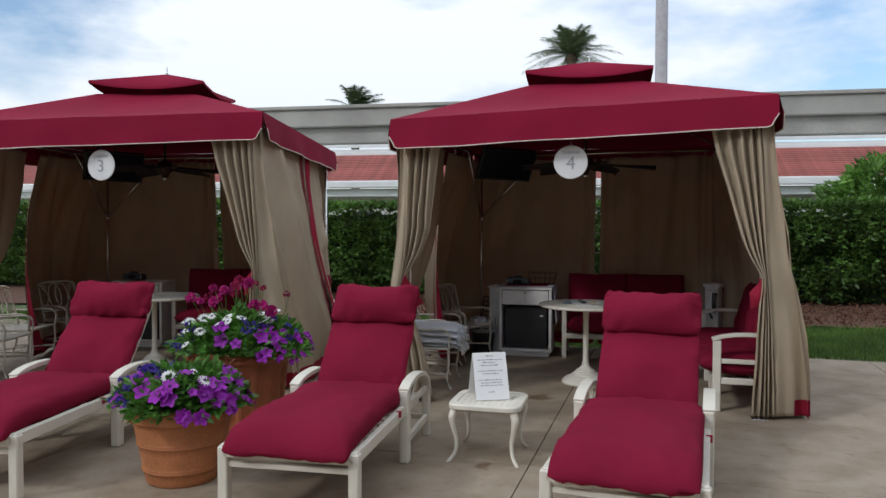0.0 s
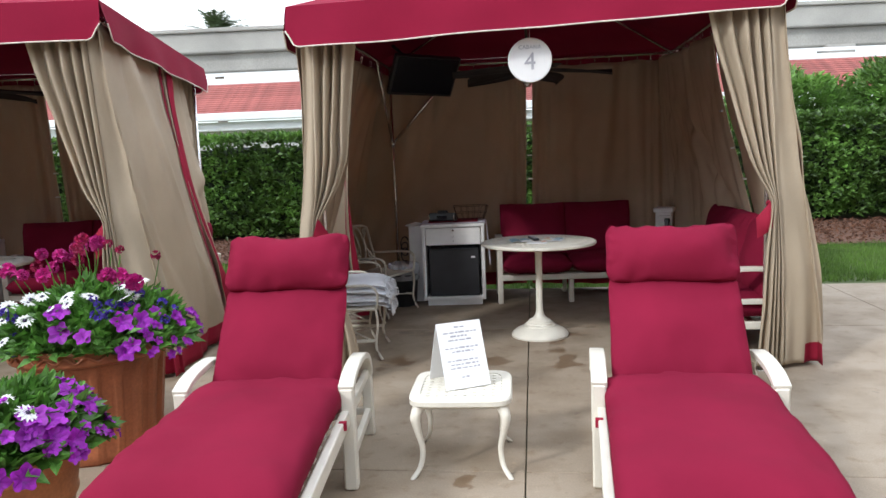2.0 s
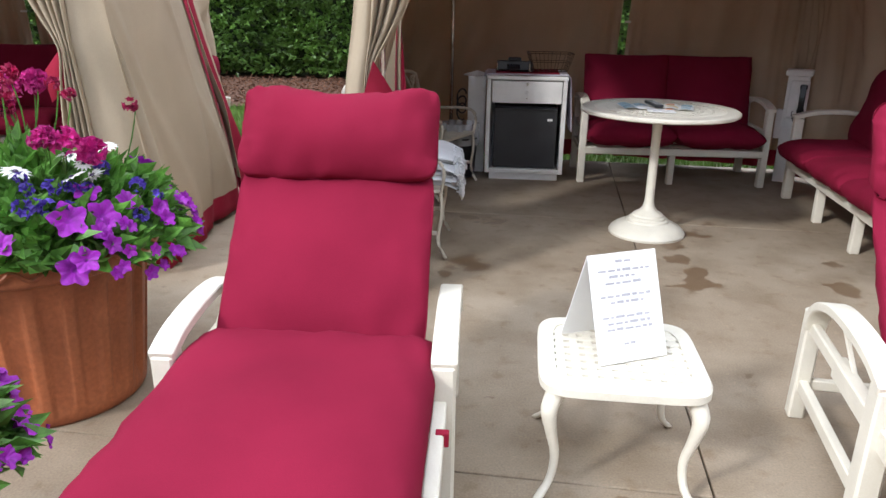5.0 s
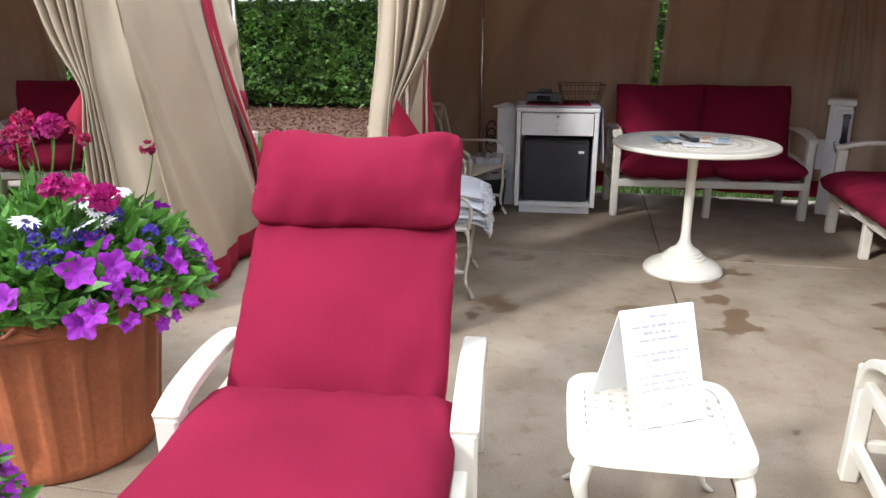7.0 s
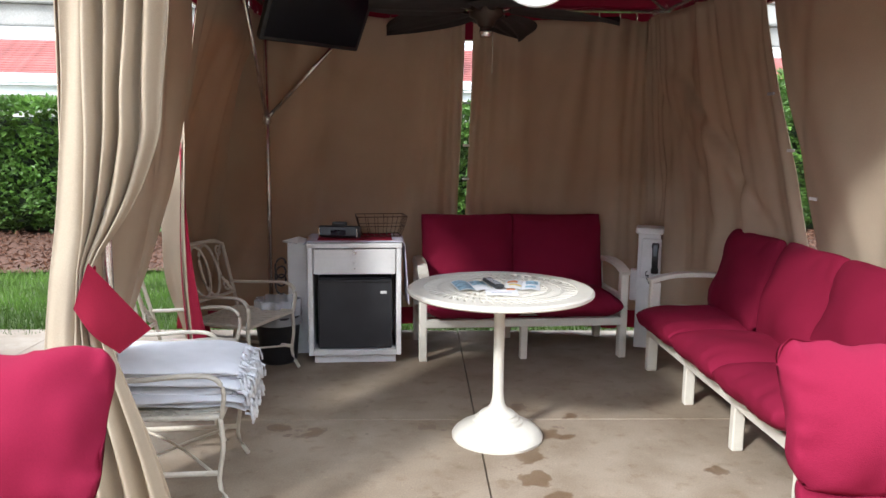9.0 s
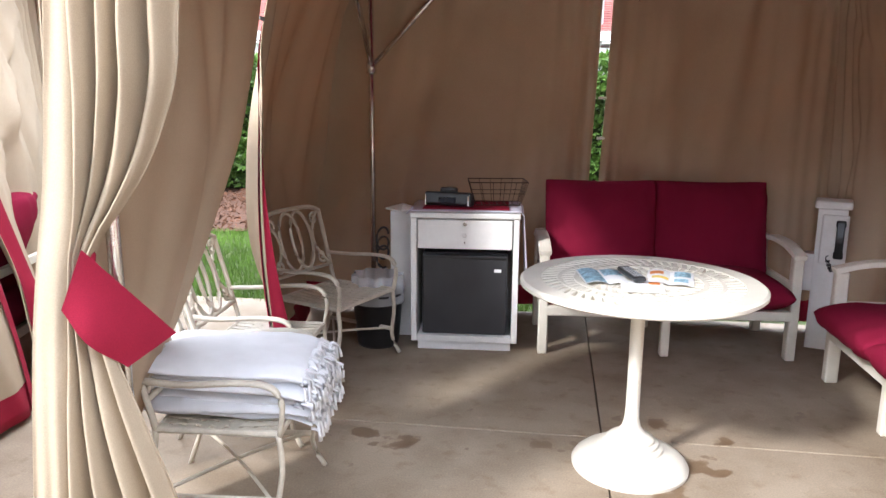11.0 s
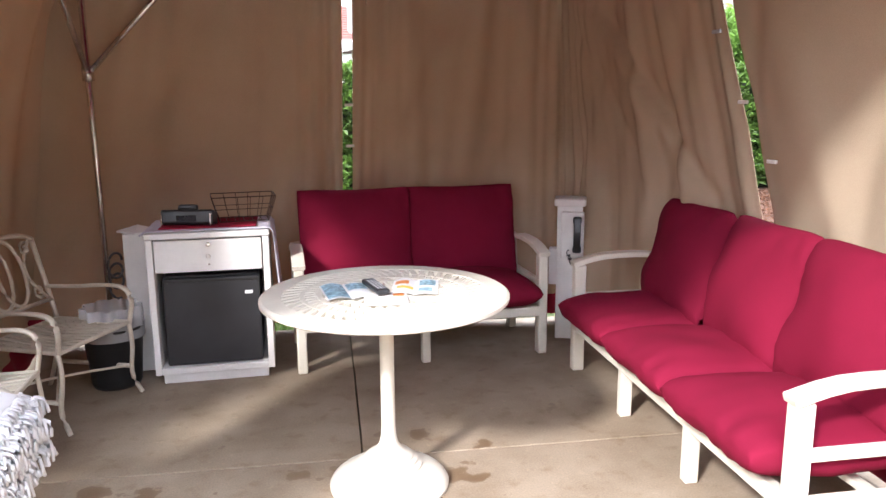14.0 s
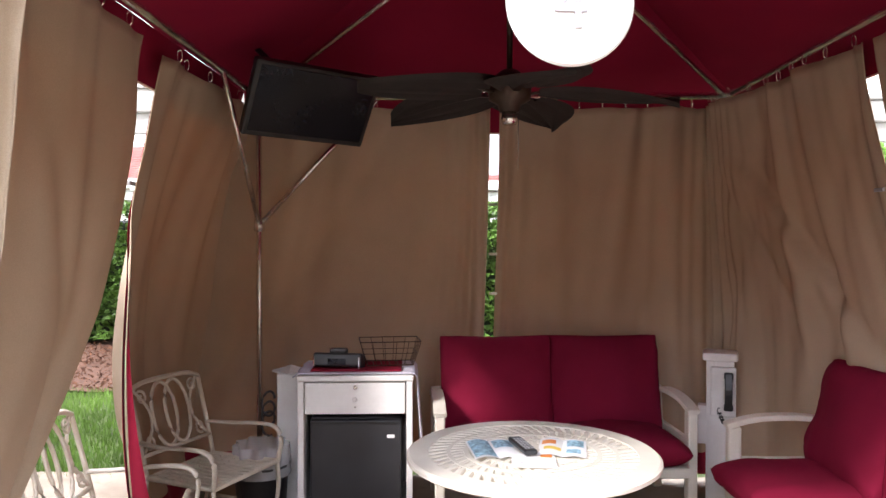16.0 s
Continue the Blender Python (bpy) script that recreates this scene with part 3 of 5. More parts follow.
def wall_fn(top_a, top_b, low_a, low_b, normal, folds, amp, seed, z_top, z_low=0.03, belly=0.0, warp=None, bow=0.0, gather=(0.0, 0.0)):
    na = Vector((*normal, 0))

    def fn(u, v):
        u2 = u + 0.03 * math.sin(v * 2.2 + seed) * math.sin(math.pi * u)
        s = v * v * (3 - 2 * v)
        a = Vector((*top_a, 0)).lerp(Vector((*top_b, 0)), u2)
        b = Vector((*low_a, 0)).lerp(Vector((*low_b, 0)), u2)
        p = a.lerp(b, v ** bow if bow else 0.35 * v + 0.65 * s)
        ph = 2 * math.pi * folds * u + 1.3 * noise.noise((u * 3 + seed, v * 1.2, seed)) * 2
        taper = 0.55 + 0.45 * abs(math.cos(v * 2.4 + seed))
        d = amp * taper * (math.sin(ph) + 0.35 * math.sin(2.3 * ph + seed)) + 0.05 * noise.noise((u * 2.2 + seed, v * 2.2, 3.1)) + belly * math.sin(math.pi * v) * math.sin(math.pi * u)
        d *= min(1.0, 0.15 + min(u, 1 - u) / 0.10)
        d += gather[0] * math.sin(2 * math.pi * u / 0.052 + 2 * v) * math.exp(-u / 0.09) + gather[1] * math.sin(2 * math.pi * (1 - u) / 0.055 + 1.5 * v) * math.exp(-(1 - u) / 0.09)
        crease = 0.018 * max(0.0, math.sin(9 * (u * 1.4 + v * 0.9 + seed))) ** 6
        z = lerp(z_top + lift(a.x, a.y), z_low, v) - 0.012 * (1 - abs(math.sin(math.pi * folds * u))) * (1 - v)
        p = p + na * (d + crease)
        p.z = z
        if warp:
            p = warp(u, v, p)
        return p
    return fn


ZT = RAIL - 0.055


def skewed(fn):
    def g(u, v):
        p = Vector(fn(u, v))
        p.x += SKEW * (p.y - CY)
        return p
    return g


def edge_band(ob, fn, u0, u1, out):
    """A burgundy band sewn on the outer face along an edge."""
    o = ob.matrix_basis.translation
    sh = sheet(lambda u, v: Vector(fn(lerp(u0, u1, u), v)) + Vector((*out, 0)) * 0.012 - o, 4, 50)
    part("edge_band", sh, M_TRIM, ob, "burgundy edge band", True)


def slant(y_top, y_low, at_end):
    """One edge of the panel slants along the wall towards the floor."""
    def warp(u, v, p):
        w = (u if at_end else 1 - u) ** 2
        p.y += w * lerp(0.0, y_low - y_top, min(1.0, v / 0.60))
        return p
    return warp


# back wall, two panels with a narrow slit between
SHUT = "tan canvas curtain with burgundy hem, drawn shut"
curtain(SHUT, skewed(wall_fn((X0 - 0.20, Y1 + 0.03), (0.84, Y1 + 0.03), (X0 - 0.75, Y1 + 0.28), (0.805, Y1 + 0.34), (0, 1), 3.2, 0.020, 0.7, ZT, 0.045, gather=(0.0, 0.024))), (0.2, Y1, 0), 170, 50)
curtain(SHUT, skewed(wall_fn((0.90, Y1 + 0.03), (X1 + 0.0, Y1 + 0.035), (0.868, Y1 + 0.34), (X1 + 0.03, Y1 + 0.05), (0, 1), 3.4, 0.024, 2.9, ZT, 0.045, gather=(0.012, 0.024))), (1.6, Y1, 0), 170, 50)
PUSHED = "tan canvas curtain with burgundy hem, pushed out by a sofa"


def caught(u, v, p):
    # the sofa's corner pulls a long fold down across the panel
    z = p.z
    c = lerp(0.25, 0.80, max(0.0, min(1.0, (1.95 - z) / 0.95)) ** 0.85)
    near = math.exp(-max(0.0, z - 1.75) / 0.25) * math.exp(-max(0.0, 0.95 - z) / 0.12)
    p.x += near * (0.034 * math.exp(-((u - c - 0.03) / 0.035) ** 2) - 0.020 * math.exp(-((u - c + 0.05) / 0.05) ** 2) + 0.020 * math.exp(-((u - 0.75 * c + 0.10) / 0.03) ** 2))
    p.y += (u ** 2) * lerp(0.0, -0.16, min(1.0, v / 0.45))
    return p


fn_r1 = skewed(wall_fn((X1 - 0.10, Y1 + 0.025), (X1 + 0.03, 8.70), (X1 - 0.06, Y1 + 0.04), (X1 + 0.46, 8.70), (1, 0), 3.6, 0.034, 4.4, ZT, belly=0.05, warp=caught, gather=(0.045, 0.012)))
c_r1 = curtain(PUSHED, fn_r1, (X1, 9.4, 0), 170, 50)
edge_band(c_r1, fn_r1, 0.92, 0.98, (1, 0))
fn_r2 = skewed(wall_fn((X1 + 0.03, 8.60), (X1 + 0.05, 7.13), (X1 + 0.46, 8.60), (X1 + 0.34, 7.16), (1, 0), 2.2, 0.022, 6.1, ZT, belly=0.06, warp=slant(8.60, 8.44, False)))
c_r2 = curtain(PUSHED, fn_r2, (X1, 7.9, 0), 120, 50)
edge_band(c_r2, fn_r2, 0.016, 0.06, (1, 0))


def pushed_out(u, v, p):
    # the chairs push the rear panel outwards
    p.x -= 0.29 * math.sin(math.pi * v) * math.sin(math.pi * u * 0.94)
    p.y -= 0.12 * u ** 3 * math.sin(math.pi * min(1.0, v * 1.05)) ** 0.8
    return p


fn_l1 = skewed(wall_fn((X0 - 0.03, Y1 + 0.12), (X0 - 0.08, 8.80), (X0 - 0.55, Y1 + 0.42), (X0 - 0.14, 8.74), (-1, 0), 3.2, 0.024, 8.3, ZT, warp=pushed_out, bow=1.0))
c_l1 = curtain(SHUT, fn_l1, (X0, 9.3, 0), 110, 50)
edge_band(c_l1, fn_l1, 0.935, 0.985, (-1, 0))


def turned_edge(u, v):
    # the burgundy lining folds inwards along the lower half of the edge
    p = Vector(fn_l1(1.0, lerp(0.47, 0.97, v)))
    w = 0.105 * v * u
    return p + Vector((0.90 * w, 0.30 * w + 0.02 * math.sin(3.0 * u + 4.0 * v) * u, 0.0)) - c_l1.matrix_basis.translation


part("edge_band", sheet(turned_edge, 5, 30), M_TRIM, c_l1, "burgundy lining of the turned edge", True)


def low_facing(u, v, p):
    # the front panel's rear edge is drawn forward low down, which leaves a gap
    w = (1 - u) ** 1.3
    p.y += w * (-0.22 * min(1.0, v / 0.45) - 0.60 * max(0.0, (v - 0.45) / 0.55))
    return p


curtain("tan canvas curtain pulled forward to leave a gap", skewed(wall_fn((X0 - 0.02, 8.475), (X0 - 0.08, 7.17), (X0 - 0.42, 8.475), (X0 - 0.20, 7.17), (-1, 0), 2.2, 0.020, 9.9, ZT, warp=low_facing, bow=2.0)), (X0, 7.8, 0), 110, 50)


def gathered(rows, tie, folds, seed):
    """A front curtain drawn aside: rows of (z, inner x, inner y, seam x, outer x, outer y). The inner part falls in folds to the tie, the outer part hangs plain."""
    zs = [-q[0] for q in rows]

    def at(z, c):
        return sum(float(np.interp(-(z + d), zs, [q[c] for q in rows])) * w for d, w in ((-0.05, 0.25), (0, 0.5), (0.05, 0.25)))

    def fn(u, v):
        z = lerp(rows[0][0], rows[-1][0], v)
        xi, yi, xs, xo, yo = (at(z, c) for c in (1, 2, 3, 4, 5))
        w = abs(xi - xo)
        if u < 0.66:
            s = u / 0.66
            x, y = lerp(xi, xs, s), lerp(yi, lerp(yi, yo, 0.6), s)
            bend = 0.5 * noise.noise((s * 1.5 + seed, v * 1.6, seed))
            ph = 2 * math.pi * (folds * s ** 1.2 + bend * (1 - abs(2 * s - 1))) + seed
            wave = math.sin(ph)
            depth = min(0.040, 0.014 + 0.085 * w) * math.copysign(abs(wave) ** 0.75, wave) * min(1.0, 0.25 + s / 0.16)
            depth += 0.007 * math.sin(1.9 * ph + 5 * v) * math.exp(-((z - tie) / 0.4) ** 2) + 0.010 * max(0.0, math.sin(9 * (s + 1.6 * v) + seed)) ** 4 * min(1.0, w / 0.2)
        else:
            s = (u - 0.66) / 0.34
            x, y = lerp(xs, xo, s), lerp(lerp(yi, yo, 0.6), yo, s)
            depth = 0.016 * math.sin(math.pi * (0.2 + 1.5 * s) + 0.8 * noise.noise((v * 2, seed, 0.3))) + 0.012 * math.sin(2 * math.pi * 2 * s + seed) * max(0.0, (tie - z) / tie)
        slack = 0.010 * noise.noise((u * 5 + seed, v * 4, 2.0)) + 0.035 * noise.noise((u * 1.5 + seed, v * 2.2, 1.0))
        return Vector((x + 0.008 * noise.noise((u * 4, v * 5, seed + 4)), y - depth - slack - 0.03, z))
    return fn


RIGHT_ROWS = [(2.30, 1.80, 7.20, 2.17, 2.26, 7.19), (2.06, 1.85, 7.19, 2.18, 2.27, 7.18), (1.68, 1.96, 7.18, 2.20, 2.33, 7.18), (1.32, 2.07, 7.17, 2.215, 2.37, 7.18), (1.20, 2.13, 7.16, 2.22, 2.39, 7.18), (1.10, 2.19, 7.15, 2.225, 2.42, 7.18), (0.95, 2.17, 7.15, 2.24, 2.46, 7.20), (0.64, 2.15, 7.16, 2.27, 2.53, 7.22), (0.25, 2.14, 7.18, 2.30, 2.57, 7.26), (0.03, 2.14, 7.20, 2.31, 2.58, 7.28)]
LEFT_ROWS = [(2.28, -0.33, 7.24, -0.605, -0.675, 7.17), (1.85, -0.385, 7.25, -0.615, -0.685, 7.17), (1.60, -0.425, 7.25, -0.62, -0.69, 7.17), (1.46, -0.435, 7.25, -0.625, -0.70, 7.17), (1.27, -0.505, 7.25, -0.64, -0.715, 7.17), (1.16, -0.57, 7.23, -0.65, -0.725, 7.16), (1.06, -0.64, 7.18, -0.665, -0.74, 7.15), (0.90, -0.615, 7.18, -0.675, -0.755, 7.13), (0.70, -0.55, 7.18, -0.69, -0.775, 7.12), (0.50, -0.485, 7.19, -0.70, -0.80, 7.12), (0.30, -0.44, 7.20, -0.71, -0.825, 7.12), (0.03, -0.40, 7.21, -0.72, -0.86, 7.13)]


def hung_tieback(parent, top, tip, low, side):
    """A square cloth strap that hangs open from its knot at top."""
    o = parent.matrix_basis.translation
    a, b, c, d = (Vector(q) for q in (top, tip, low, side))

    def fn(u, v):
        p = a.lerp(b, u).lerp(d.lerp(c, u), v)
        return p + Vector((0, -0.022 * math.sin(math.pi * u) * math.sin(math.pi * v) + 0.012 * math.sin(6 * u + 2 * v) * v, -0.010 * math.sin(math.pi * u) * v)) - o
    part("tieback", sheet(fn, 16, 14), M_TRIM, parent, "burgundy cloth tieback", True)
    loop = [a + Vector((0.012 * math.cos(t) - 0.012, 0.012 * math.sin(t) + 0.045, -0.03 + 0.008 * math.sin(2 * t))) - o for t in [2 * math.pi * k / 18 for k in range(18)]]
    part("tie_cord", sweep(loop, 0.006, 0.010, 6, closed=True), M_TRIM, parent)


c_r = curtain("tan canvas front curtain gathered and tied back", gathered(RIGHT_ROWS, 1.10, 4.4, 1.4), (2.3, 7.15, 0), 190, 70, hem_from=0.84)
hung_tieback(c_r, (2.195, 7.10, 1.11), (2.095, 7.12, 0.99), (2.11, 7.12, 0.86), (2.22, 7.10, 0.97))
c_l = curtain("tan canvas front curtain gathered and tied back", gathered(LEFT_ROWS, 1.06, 3.6, 5.2), (-0.55, 7.15, 0), 190, 70, hem=False)
hung_tieback(c_l, (-0.628, 7.115, 1.080), (-0.505, 7.30, 0.828), (-0.567, 7.15, 0.785), (-0.662, 7.06, 0.950))

for ob, fn, u in ((CURTAINS[0], (0.865, Y1 + 0.06), 0), (CURTAINS[3], (X1 + 0.10, 8.72), 1), (CURTAINS[4], (X0 - 0.10, 8.60), 1)):
    o = ob.matrix_basis.translation
    for k, z in enumerate((1.72, 1.42, 1.18)):
        y = fn[1] - (0.0, 0.16)[u] * (k + 0.4)
        x = fn[0] + SKEW * (y - CY) + (0.0 if u == 0 else 0.05 * k * (1 if fn[0] > 0 else -1))
        part("clip", moved(box(-0.028 if u == 0 else -0.006, 0.022 if u == 0 else 0.006, -0.006 if u == 0 else -0.03, 0.006 if u == 0 else 0.03, -0.008, 0.008, 0.003), pose(x - o.x, y - o.y, z)), M_GREYKEY if k == 0 else M_WHITE, ob, "small plastic clip")

# ---- number sign ----


def number_sign(digit, at):
    s = thing("number_sign", pose(*at), "round white sign with the grey number " + digit + ", hung from the valance", "sign", "cabana number signs")
    disc = lathe([(0, -0.006), (0.132, -0.006), (0.137, 0.0), (0.132, 0.006), (0, 0.006)], 56)
    part("disc", moved(disc, pose(0, 0, 0, 90)), M_PAPER, s, smooth=False)
    me = text_mesh(digit, 0.15, 0.0015)
    me.materials.clear()
    me.materials.append(M_INK)
    part("numeral", me, None, s, "grey numeral", m=pose(0, -0.009, -0.012, 90))
    w = text_mesh("CABANA", 0.035, 0.001)
    w.materials.clear()
    w.materials.append(M_INK)
    part("lettering", w, None, s, "small grey lettering", m=pose(0, -0.009, 0.078, 90))
    part("hanger", tube((0, 0.0, 0.13), (0, 0.0, 0.21), 0.003), M_STEEL, s)
    return s


sign4 = number_sign("4", (0.738, 7.22, 2.012))

# ---- television ----
tv = thing("television", pose(-0.065, 9.42, 2.185, 33, 1.5, 31), "black flat television on a bracket, tilted down", "television")
part("bezel", box(-0.33, 0.33, -0.025, 0.03, -0.195, 0.195, 0.012), M_BLACK, tv)
part("screen", box(-0.305, 0.305, -0.030, -0.024, -0.165, 0.175, 0.002), M_SCREEN, tv, "dark glass screen")
part("bracket", join(box(-0.06, 0.06, 0.03, 0.08, -0.06, 0.06, 0.005), tube((0, 0.07, 0), (-0.28, 0.52, 0.16), 0.016)), M_BLACK, tv)

# ---- ceiling fan ----
fan = thing("ceiling_fan", pose(CX - 0.03, CY, 2.08), "dark ceiling fan with broad woven leaf blades, at rest", "fan")
part("downrod", tube((0, 0, 0.10), (0, 0, 0.86), 0.012), M_BRONZE, fan, smooth=True)
part("motor", lathe([(0, -0.05), (0.04, -0.05), (0.05, -0.02), (0.085, 0.0), (0.09, 0.05), (0.07, 0.09), (0.03, 0.12), (0, 0.12)], 28), M_BRONZE, fan, smooth=True)
part("switch_cap", lathe([(0, -0.10), (0.028, -0.10), (0.034, -0.08), (0.03, -0.05), (0, -0.05)], 20), M_CHROME, fan, "chrome switch cap", True)
part("pull_chain", tube((0.04, 0.02, -0.28), (0.04, 0.02, -0.06), 0.0015), M_CHROME, fan)


def blade_mesh():
    def fn(u, v):
        r = 0.12 + 0.56 * v
        w = 0.19 * math.sin(math.pi * min(1, 0.08 + 0.92 * v) ** 0.75) ** 0.8
        return Vector((r, (u - 0.5) * 2 * w, 0.03 - 0.05 * v + 0.03 * (u - 0.5) + 0.012 * math.cos((u - 0.5) * 26)))
    return sheet(fn, 14, 18)


bl = finish("blade", blade_mesh(), M_FANLEAF, True)
for k in range(5):
    b = part("blade", bl, None, fan, "dark woven leaf-shaped blade", m=pose(0, 0, 0, 0, 0, 72 * k - 8))
    part("arm", bar([(0.07, 0, 0.02), (0.16, 0, 0.035), (0.24, 0, 0.03)], (0, 1, 0), 0.014, 0.004), M_BRONZE, b)

# ---- sofas ----


def seat_unit(name, label, count, width, m, corner):
    """A cream metal seat with loose burgundy cushions; x along it, -y its front."""
    s = thing(name, m, label, "sofa")
    w = width / 2
    for sx in (-1, 1):
        x = sx * w
        arm_pts = [(x, 0.02, 0.0), (x, 0.02, 0.30), (x, 0.02, 0.58)]
        part("front_leg", bar(arm_pts, (1, 0, 0), 0.026, 0.032), M_FRAME, s)
        part("rear_leg", bar([(x, 0.56, 0.0), (x, 0.53, 0.35), (x, 0.57, 0.62)], (1, 0, 0), 0.026, 0.028), M_FRAME, s)
        part("armrest", bar(spline([(x, -0.02, 0.585), (x, 0.15, 0.625), (x, 0.40, 0.625), (x, 0.56, 0.585)], 10), (1, 0, 0), 0.034, 0.014), M_FRAME, s, "curved cream armrest")
        part("side_rail", bar([(x, 0.03, 0.25), (x, 0.54, 0.25)], (1, 0, 0), 0.018, 0.025), M_FRAME, s)
        part("side_rail", bar([(x, 0.03, 0.41), (x, 0.54, 0.41)], (1, 0, 0), 0.014, 0.018), M_FRAME, s)
    seg = width / count
    for k in range(1, count):
        part("middle_leg", bar([(-w + seg * k, 0.03, 0.0), (-w + seg * k, 0.03, 0.25)], (1, 0, 0), 0.024, 0.028), M_FRAME, s)
        part("middle_leg", bar([(-w + seg * k, 0.56, 0.0), (-w + seg * k, 0.56, 0.25)], (1, 0, 0), 0.02, 0.02), M_FRAME, s)
    part("front_rail", bar([(-w, 0.01, 0.255), (w, 0.01, 0.255)], (0, 1, 0), 0.022, 0.028), M_FRAME, s)
    part("rear_rail", bar([(-w, 0.53, 0.255), (w, 0.53, 0.255)], (0, 1, 0), 0.018, 0.025), M_FRAME, s)
    part("stretcher", bar([(-w, 0.32, 0.24), (w, 0.32, 0.24)], (0, 1, 0), 0.02, 0.012), M_FRAME, s)
    part("back_rail", bar([(-w, 0.57, 0.60), (w, 0.57, 0.60)], (0, 1, 0), 0.014, 0.022), M_FRAME, s)
    cw = (width - 0.06) / count
    for k in range(count):
        x = -width / 2 + 0.03 + cw * (k + 0.5)
        part("seat_cushion", moved(pad(0.70, cw + 0.012, 0.21, k + 3.1, 36, 28, puff=0.28, crease=0.016, square=5.5), pose(x, 0.232, 0.368, -2)), M_CUSHION, s, "burgundy seat cushion", True)
        part("back_cushion", moved(pad(0.56, cw + 0.012, 0.215, k + 9.4, 36, 28, puff=0.42, crease=0.020, square=6.0, corner=corner), pose(x, 0.445 + 0.01 * (k % 2), 0.665, 75, 0, 1.5 * (-1) ** k)), M_CUSHION, s, "burgundy back cushion", True)
    return s


loveseat = seat_unit("loveseat", "cream metal loveseat with burgundy cushions against the curtain", 2, 1.36, pose(1.270, 9.55, 0), 0.012)
sofa = seat_unit("sofa", "cream metal three-seat sofa with burgundy cushions", 3, 1.86, pose(1.955, 8.33, 0, 0, 0, -94.0), 0.05)

# ---- round table ----
table = thing("round_table", pose(0.852, 8.28, 0), "round cream cast-metal pedestal table with a pierced top", "table")


def pierced_top():
    bm = lathe([(0.385, 0.728), (0.455, 0.728), (0.465, 0.735), (0.465, 0.748), (0.455, 0.755), (0.385, 0.755), (0.385, 0.728)], 72)
    join(bm, lathe([(0.235, 0.732), (0.255, 0.732), (0.255, 0.754), (0.235, 0.754), (0.235, 0.732)], 60))
    join(bm, lathe([(0.025, 0.732), (0.11, 0.732), (0.11, 0.754), (0.025, 0.754), (0.025, 0.732)], 40))
    join(bm, lathe([(0.302, 0.734), (0.318, 0.734), (0.318, 0.753), (0.302, 0.753), (0.302, 0.734)], 60))
    join(bm, lathe([(0.168, 0.734), (0.186, 0.734), (0.186, 0.753), (0.168, 0.753), (0.168, 0.734)], 48))
    moved(bm, Matrix.Diagonal((0.965, 0.965, 1, 1)))
    return bm


top_disc = part("tabletop", pierced_top(), M_FRAME, table, "pierced cream tabletop")
for r0, r1, n, tw, wd in ((0.241, 0.376, 54, 0.20, 0.0122), (0.101, 0.232, 30, 0.35, 0.0097)):
    pts = [(lerp(r0, r1, t) * math.cos(tw * t), lerp(r0, r1, t) * math.sin(tw * t), 0.744) for t in (0, 0.5, 1)]
    d = Vector(pts[2]) - Vector(pts[0])
    spoke = finish("spoke", bar(pts, Vector((-d.y, d.x, 0)), wd, 0.008), M_FRAME)
    for k in range(n):
        part("spoke", spoke, None, top_disc, m=pose(0, 0, 0, 0, 0, 360 * k / n))
part("plug", lathe([(0, 0.752), (0.026, 0.752), (0.03, 0.757), (0.026, 0.762), (0, 0.763)], 24), M_FRAME, table)
part("pedestal", lathe([(0.03, 0.73), (0.056, 0.727), (0.052, 0.712), (0.030, 0.698), (0.0265, 0.60), (0.026, 0.40), (0.0265, 0.24), (0.029, 0.198), (0.037, 0.166), (0.055, 0.142), (0.082, 0.128), (0.090, 0.121), (0.092, 0.112), (0.106, 0.106), (0.109, 0.096), (0.124, 0.089), (0.127, 0.078), (0.160, 0.066), (0.195, 0.049), (0.216, 0.031), (0.226, 0.014), (0.224, 0.0), (0, 0.0)], 48), M_FRAME, table, "slender flared pedestal", "ridged")

TOP = 0.7555


def flat_card(w, d, h=0.0012):
    return box(-w / 2, w / 2, -d / 2, d / 2, 0, h, 0)


def brochure(m, label, strips):
    """A printed sheet folded once, its two leaves a little raised; strips are (x, y, width, depth, material)."""
    b = thing("brochure", m, label, "brochure", "brochures on the table")
    for k, sx in enumerate((-1, 1)):
        lf = part("leaf", sheet(lambda u, v: Vector((sx * 0.085 * u, lerp(-0.11, 0.11, v), 0.002 + 0.010 * math.sin(math.pi * u) * (1 - 0.4 * k))), 10, 4), M_PAPER, b, smooth=True)
        for x, y, w, d, mt in strips:
            if (x > 0) == (sx > 0):
                part("print", sheet(lambda u, v: Vector((x + w * (u - 0.5), y + d * (v - 0.5), 0.0035 + 0.010 * math.sin(math.pi * abs(x + w * (u - 0.5)) / 0.085) * (1 - 0.4 * k))), 8, 2), mt, lf, smooth=True)
    return b


brochure(pose(0.715, 8.30, TOP, 0, 0, 4), "open pale blue printed brochure with raised leaves", [(-0.042, 0.0, 0.076, 0.20, M_BLUEPRINT), (0.042, 0.05, 0.070, 0.09, M_BLUEPRINT)])
brochure(pose(0.965, 8.30, TOP, 0, 0, -14), "open white brochure with orange, yellow and blue print", [(-0.050, 0.045, 0.05, 0.05, M_ORANGE), (-0.035, -0.03, 0.06, 0.035, M_YELLOW), (0.045, 0.05, 0.06, 0.08, M_BLUEPRINT), (0.04, -0.05, 0.05, 0.05, M_BLUEPRINT)])
leaf = thing("leaflet", pose(0.835, 8.16, TOP + 0.001, 0, 0, -8), "small white leaflet with orange and yellow print", "leaflet")
part("sheet", flat_card(0.15, 0.15, 0.004), M_PAPER, leaf)
